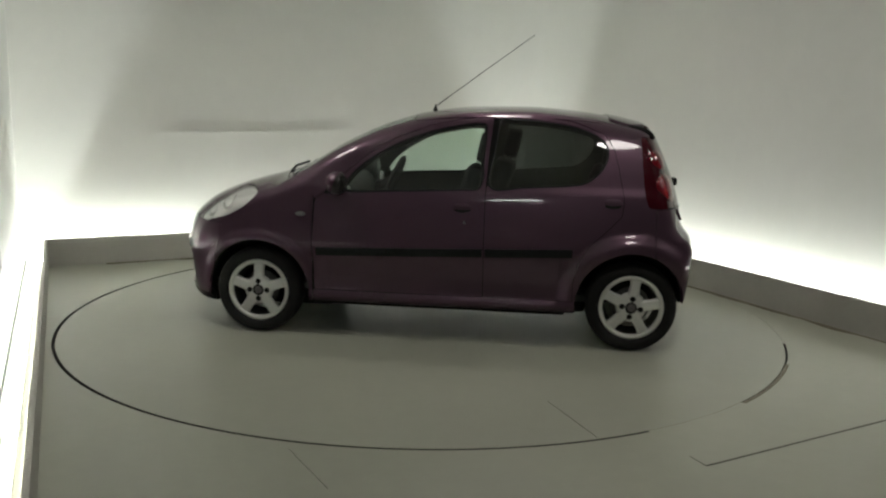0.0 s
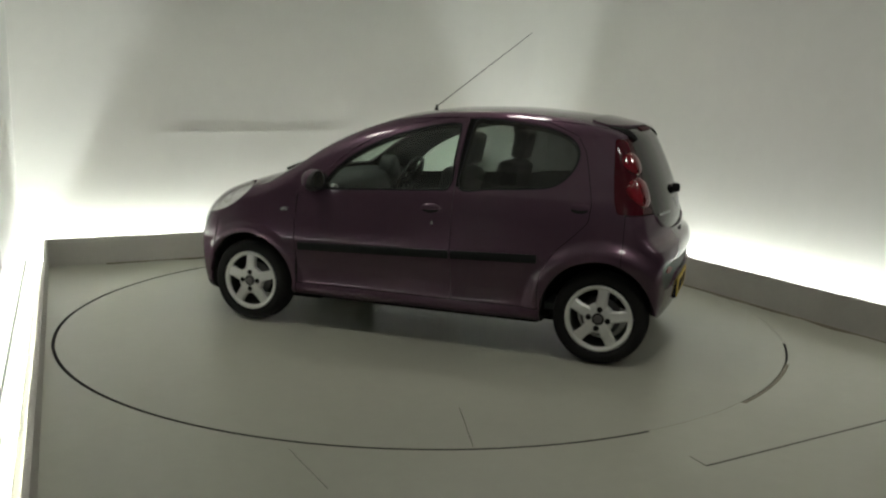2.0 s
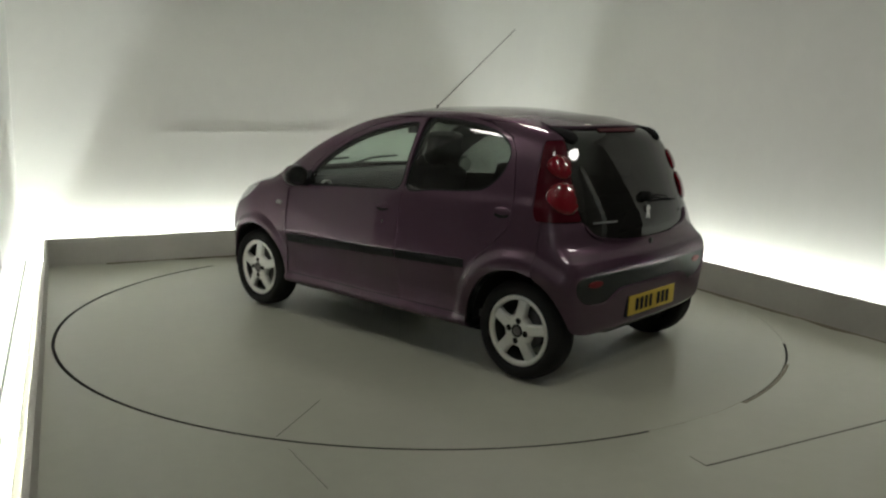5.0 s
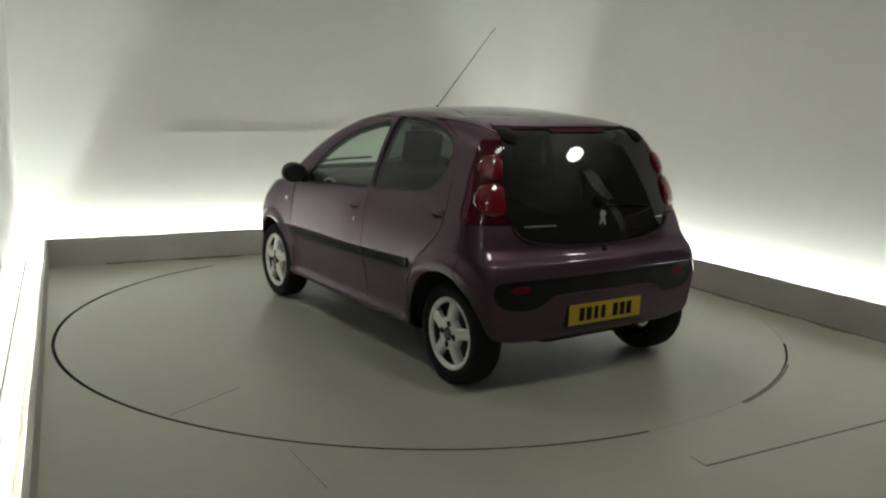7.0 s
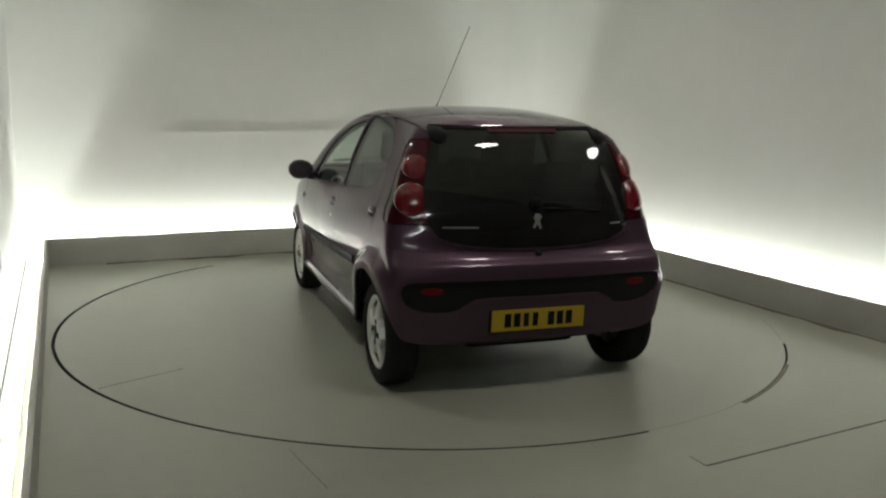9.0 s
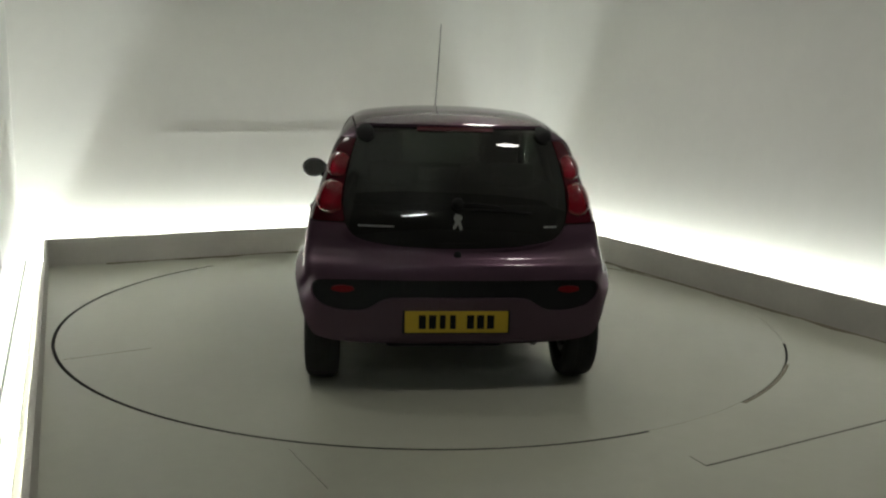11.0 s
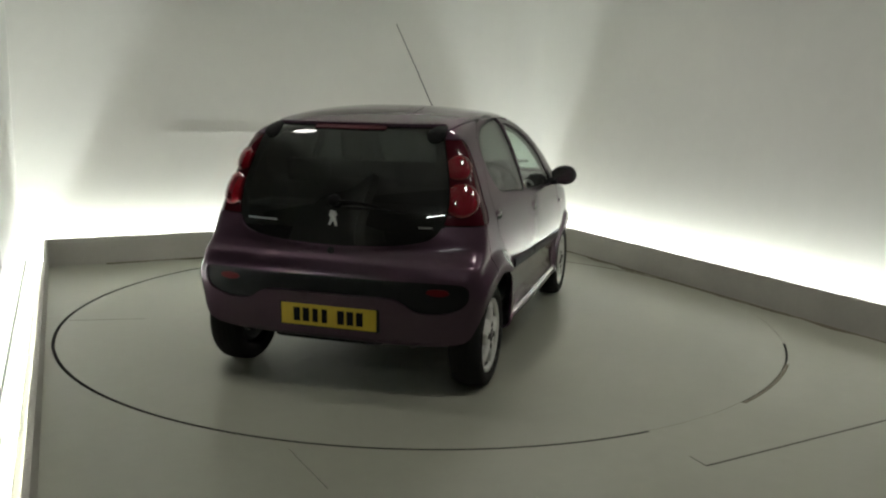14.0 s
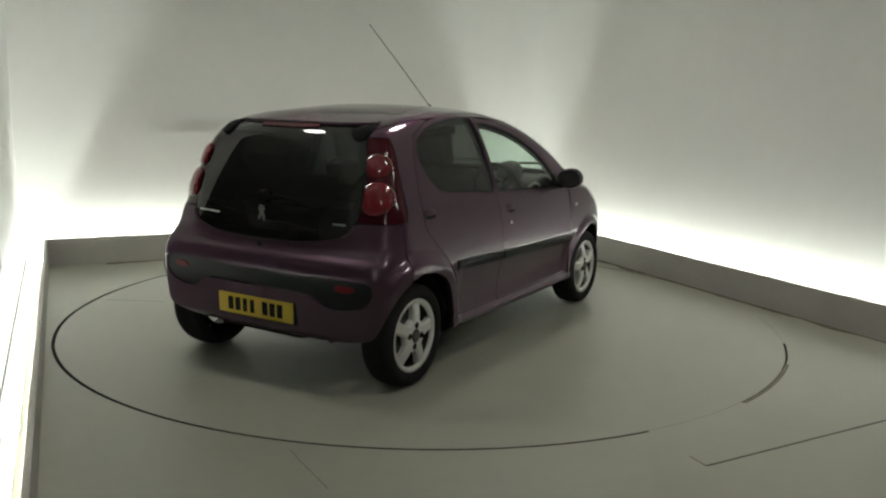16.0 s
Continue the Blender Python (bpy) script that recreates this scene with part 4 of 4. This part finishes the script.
in_car("badge", bm, SILVER, (rear_x(0, 0.893) + 0.001, 0, 0.893), label="plain silver badge", smooth=False, turn=Matrix(((0, 0, -1), (-1, 0, 0), (0.0, 1, 0))))
for y0, w in ((0.41, 0.185), (-0.48, 0.07)):
    a = math.atan2(REAR_BOW(np.float64(0.87)) * 2.5 * abs(y0) ** 1.5 * (1 if y0 > 0 else -1), 1)
    in_car("script_bar", box((0.003, w, 0.010), (0, 0, 0), 0.001), SCRIPT, (rear_x(y0, 0.87) - 0.001, y0, 0.870), label="small silver script bar", smooth=False, turn=Matrix.Rotation(-a, 3, "Z"))
in_car("tailgate_lock", spun([(0.02, 0.0), (0.018, 0.006), (0.0, 0.008)], 24, "X"), BLACK, (rear_x(0, 0.735) - 0.002, 0, 0.733), label="black tailgate lock", turn=Matrix.Rotation(math.pi, 3, "Z"))
for s in (1, -1):
    panel("reflector", lambda x, y, z: lowest(1 - ((s * y - 0.575) / 0.06) ** 2 - ((z - 0.562) / 0.02) ** 2, -1.0 - x) * 0.02, DULL_RED, bumper, "red bumper reflector", lift=-0.006, depth=0.006)

# Rear wiper
x0 = rear_x(0, 0.985)
wiper = in_car("rear_wiper", spun([(0.03, 0.0), (0.03, 0.03), (0.022, 0.045), (0.0, 0.047)], 24, "X"), MATT, (x0 + 0.004, 0, 0.985), label="black rear wiper", turn=Matrix.Rotation(math.pi, 3, "Z"))
in_car("wiper_arm", tube([(x0 - 0.03, 0, 0.985), (rear_x(0.10, 0.985) - 0.026, -0.10, 0.987), (rear_x(0.24, 0.97) - 0.02, -0.24, 0.968)], 0.007, 8, taper=0.004), MATT, parent=wiper)
in_car("wiper_blade", tube([(rear_x(0.06, 0.955) - 0.010, -0.06, 0.955), (rear_x(0.24, 0.955) - 0.012, -0.24, 0.955), (rear_x(0.38, 0.94) - 0.010, -0.38, 0.94)], 0.0045, 8), MATT, parent=wiper)

# Exhaust below
in_car("exhaust_pipe", tube([(-0.5, -0.3, 0.235), (-1.2, -0.42, 0.25), (-1.44, -0.42, 0.262)], 0.022, 16), STEEL, label="dull steel exhaust pipe")


# What hangs below the floor: blocks added to stop light passing under the car
in_car("floor_pan", box((1.55, 1.2, 0.07), (0, 0, 0), 0.02), SHELL, (0.0, 0, 0.20), label="added black floor pan, blocks light under the car")
in_car("undertray", box((0.85, 1.12, 0.14), (0, 0, 0), 0.03), SHELL, (1.16, 0, 0.215), label="added black engine undertray, blocks light under the car")
in_car("fuel_tank", box((0.62, 0.95, 0.12), (0, 0, 0), 0.04), SHELL, (-0.60, 0, 0.215), label="added black fuel tank, blocks light under the car")
in_car("rear_axle", tube([(-1.17, -0.62, 0.25), (-1.17, 0.62, 0.25)], 0.045, 14), SHELL, label="added black rear axle beam, blocks light under the car")
in_car("silencer", box((0.2, 0.62, 0.14), (0, 0, 0), 0.05), SHELL, (-1.36, 0.05, 0.30), label="added dark exhaust silencer, blocks light under the car")


# Cabin: seats, dashboard, wheel, parcel shelf
def seat(at, name="front_seat"):
    base = in_car("seat", box((0.50, 0.48, 0.18), (0, 0, 0), 0.06, 3), CLOTH, (at[0], at[1], 0.50), label="dark cloth front seat")
    in_car("backrest", box((0.15, 0.46, 0.60), (0, 0, 0.28), 0.06, 3), CLOTH, (at[0] - 0.22, at[1], 0.52), parent=base, turn=Matrix.Rotation(math.radians(-17), 3, "Y"))
    in_car("headrest", box((0.10, 0.25, 0.20), (0, 0, 0), 0.045, 3), CLOTH, (at[0] - 0.43, at[1], 1.20), parent=base, turn=Matrix.Rotation(math.radians(-12), 3, "Y"))
    for dy in (-0.05, 0.05):
        in_car("headrest_post", tube([(at[0] - 0.40, at[1] + dy, 1.08), (at[0] - 0.42, at[1] + dy, 1.15)], 0.007, 8), STEEL, parent=base)


seat((0.19, 0.36))
seat((0.05, -0.36))
bench = in_car("rear_bench", box((0.46, 1.16, 0.16), (0, 0, 0), 0.06, 3), CLOTH, (-0.66, 0, 0.55), label="dark cloth rear bench")
in_car("bench_back", box((0.14, 1.14, 0.50), (0, 0, 0.24), 0.06, 3), CLOTH, (-0.90, 0, 0.58), parent=bench, turn=Matrix.Rotation(math.radians(-18), 3, "Y"))
for s in (1, -1):
    in_car("headrest", box((0.09, 0.25, 0.13), (0, 0, 0), 0.04, 3), CLOTH, (-1.075, s * 0.33, 1.10), parent=bench)
in_car("parcel_shelf", box((0.26, 1.12, 0.02), (0, 0, 0), 0.008), CABIN, (-1.2, 0, 0.925))
in_car("cabin_floor", box((2.2, 1.36, 0.04)), CABIN, (-0.1, 0, 0.3), smooth=False)
dash = in_car("dashboard", box((0.42, 1.36, 0.34), (0, 0, 0), 0.09, 3), CABIN, (0.85, 0, 0.80), label="grey plastic dashboard")
in_car("instrument_pod", spun([(0.0, 0.0), (0.085, 0.0), (0.09, 0.02), (0.09, 0.09), (0.0, 0.1)], 32, "X"), CABIN, (0.62, -0.36, 0.985), parent=dash)
for s in (1, -1):
    in_car("air_vent", spun([(0.028, 0.03), (0.04, 0.0), (0.05, 0.0), (0.05, 0.06), (0.0, 0.06)], 24, "X"), ALLOY, (0.625, s * 0.58, 0.89), parent=dash)
tilt = Matrix.Rotation(math.radians(-24), 3, "Y") @ Matrix.Rotation(math.pi / 2, 3, "Y")
pts = [(0.18 * math.cos(2 * math.pi * k / 40), 0.18 * math.sin(2 * math.pi * k / 40), 0) for k in range(41)]
steer = in_car("steering_wheel", tube(pts, 0.015, 10), BLACK, (0.50, -0.36, 0.90), label="black steering wheel", turn=tilt)
in_car("steering_boss", spun([(0.075, -0.02), (0.07, 0.015), (0.04, 0.025), (0.0, 0.027)], 28), BLACK, (0.50, -0.36, 0.90), parent=steer, turn=tilt)
for a in (0.0, 2.4, -2.4):
    in_car("steering_spoke", tube([(0.05 * math.cos(a), 0.05 * math.sin(a), 0), (0.175 * math.cos(a), 0.175 * math.sin(a), 0)], 0.014, 8), BLACK, (0.50, -0.36, 0.90), parent=steer, turn=tilt)
in_car("steering_column", tube([(0.5, -0.36, 0.9), (0.75, -0.36, 0.80)], 0.035, 14), BLACK, parent=steer)
in_car("inner_mirror", box((0.03, 0.2, 0.055), (0, 0, 0), 0.012), BLACK, (0.32, 0.0, 1.29), label="black rear-view mirror")
# windscreen wipers lying on the scuttle
for y0, y1 in ((0.52, 0.02), (-0.02, -0.5)):
    in_car("windscreen_wiper", tube([(1.10 - 0.3 * y0 * y0, y0, float(TOP(np.float64(1.1 - 0.3 * y0 * y0))) - 0.02), (1.06, (y0 + y1) / 2, 1.035), (1.04, y1, 1.045)], 0.009, 8), BLACK, label="black windscreen wiper")


def motions():
    """The turntable turns clockwise under the standing camera and carries the car."""
    rows, under = [], []
    for k in range(33):
        t = k * 0.5
        a = math.radians(172.73 - 7.157 * t - 0.00776 * (t - 8) ** 2)
        x, y = -0.197, -0.045
        rows.append((t, pose(math.cos(a) * x - math.sin(a) * y, math.sin(a) * x + math.cos(a) * y, 0, 0, 0, math.degrees(a))))
        under.append((t, pose(0, 0, 0, 0, 0, math.degrees(a))))
    walk(car, rows)
    walk(turntable, under)


motions()
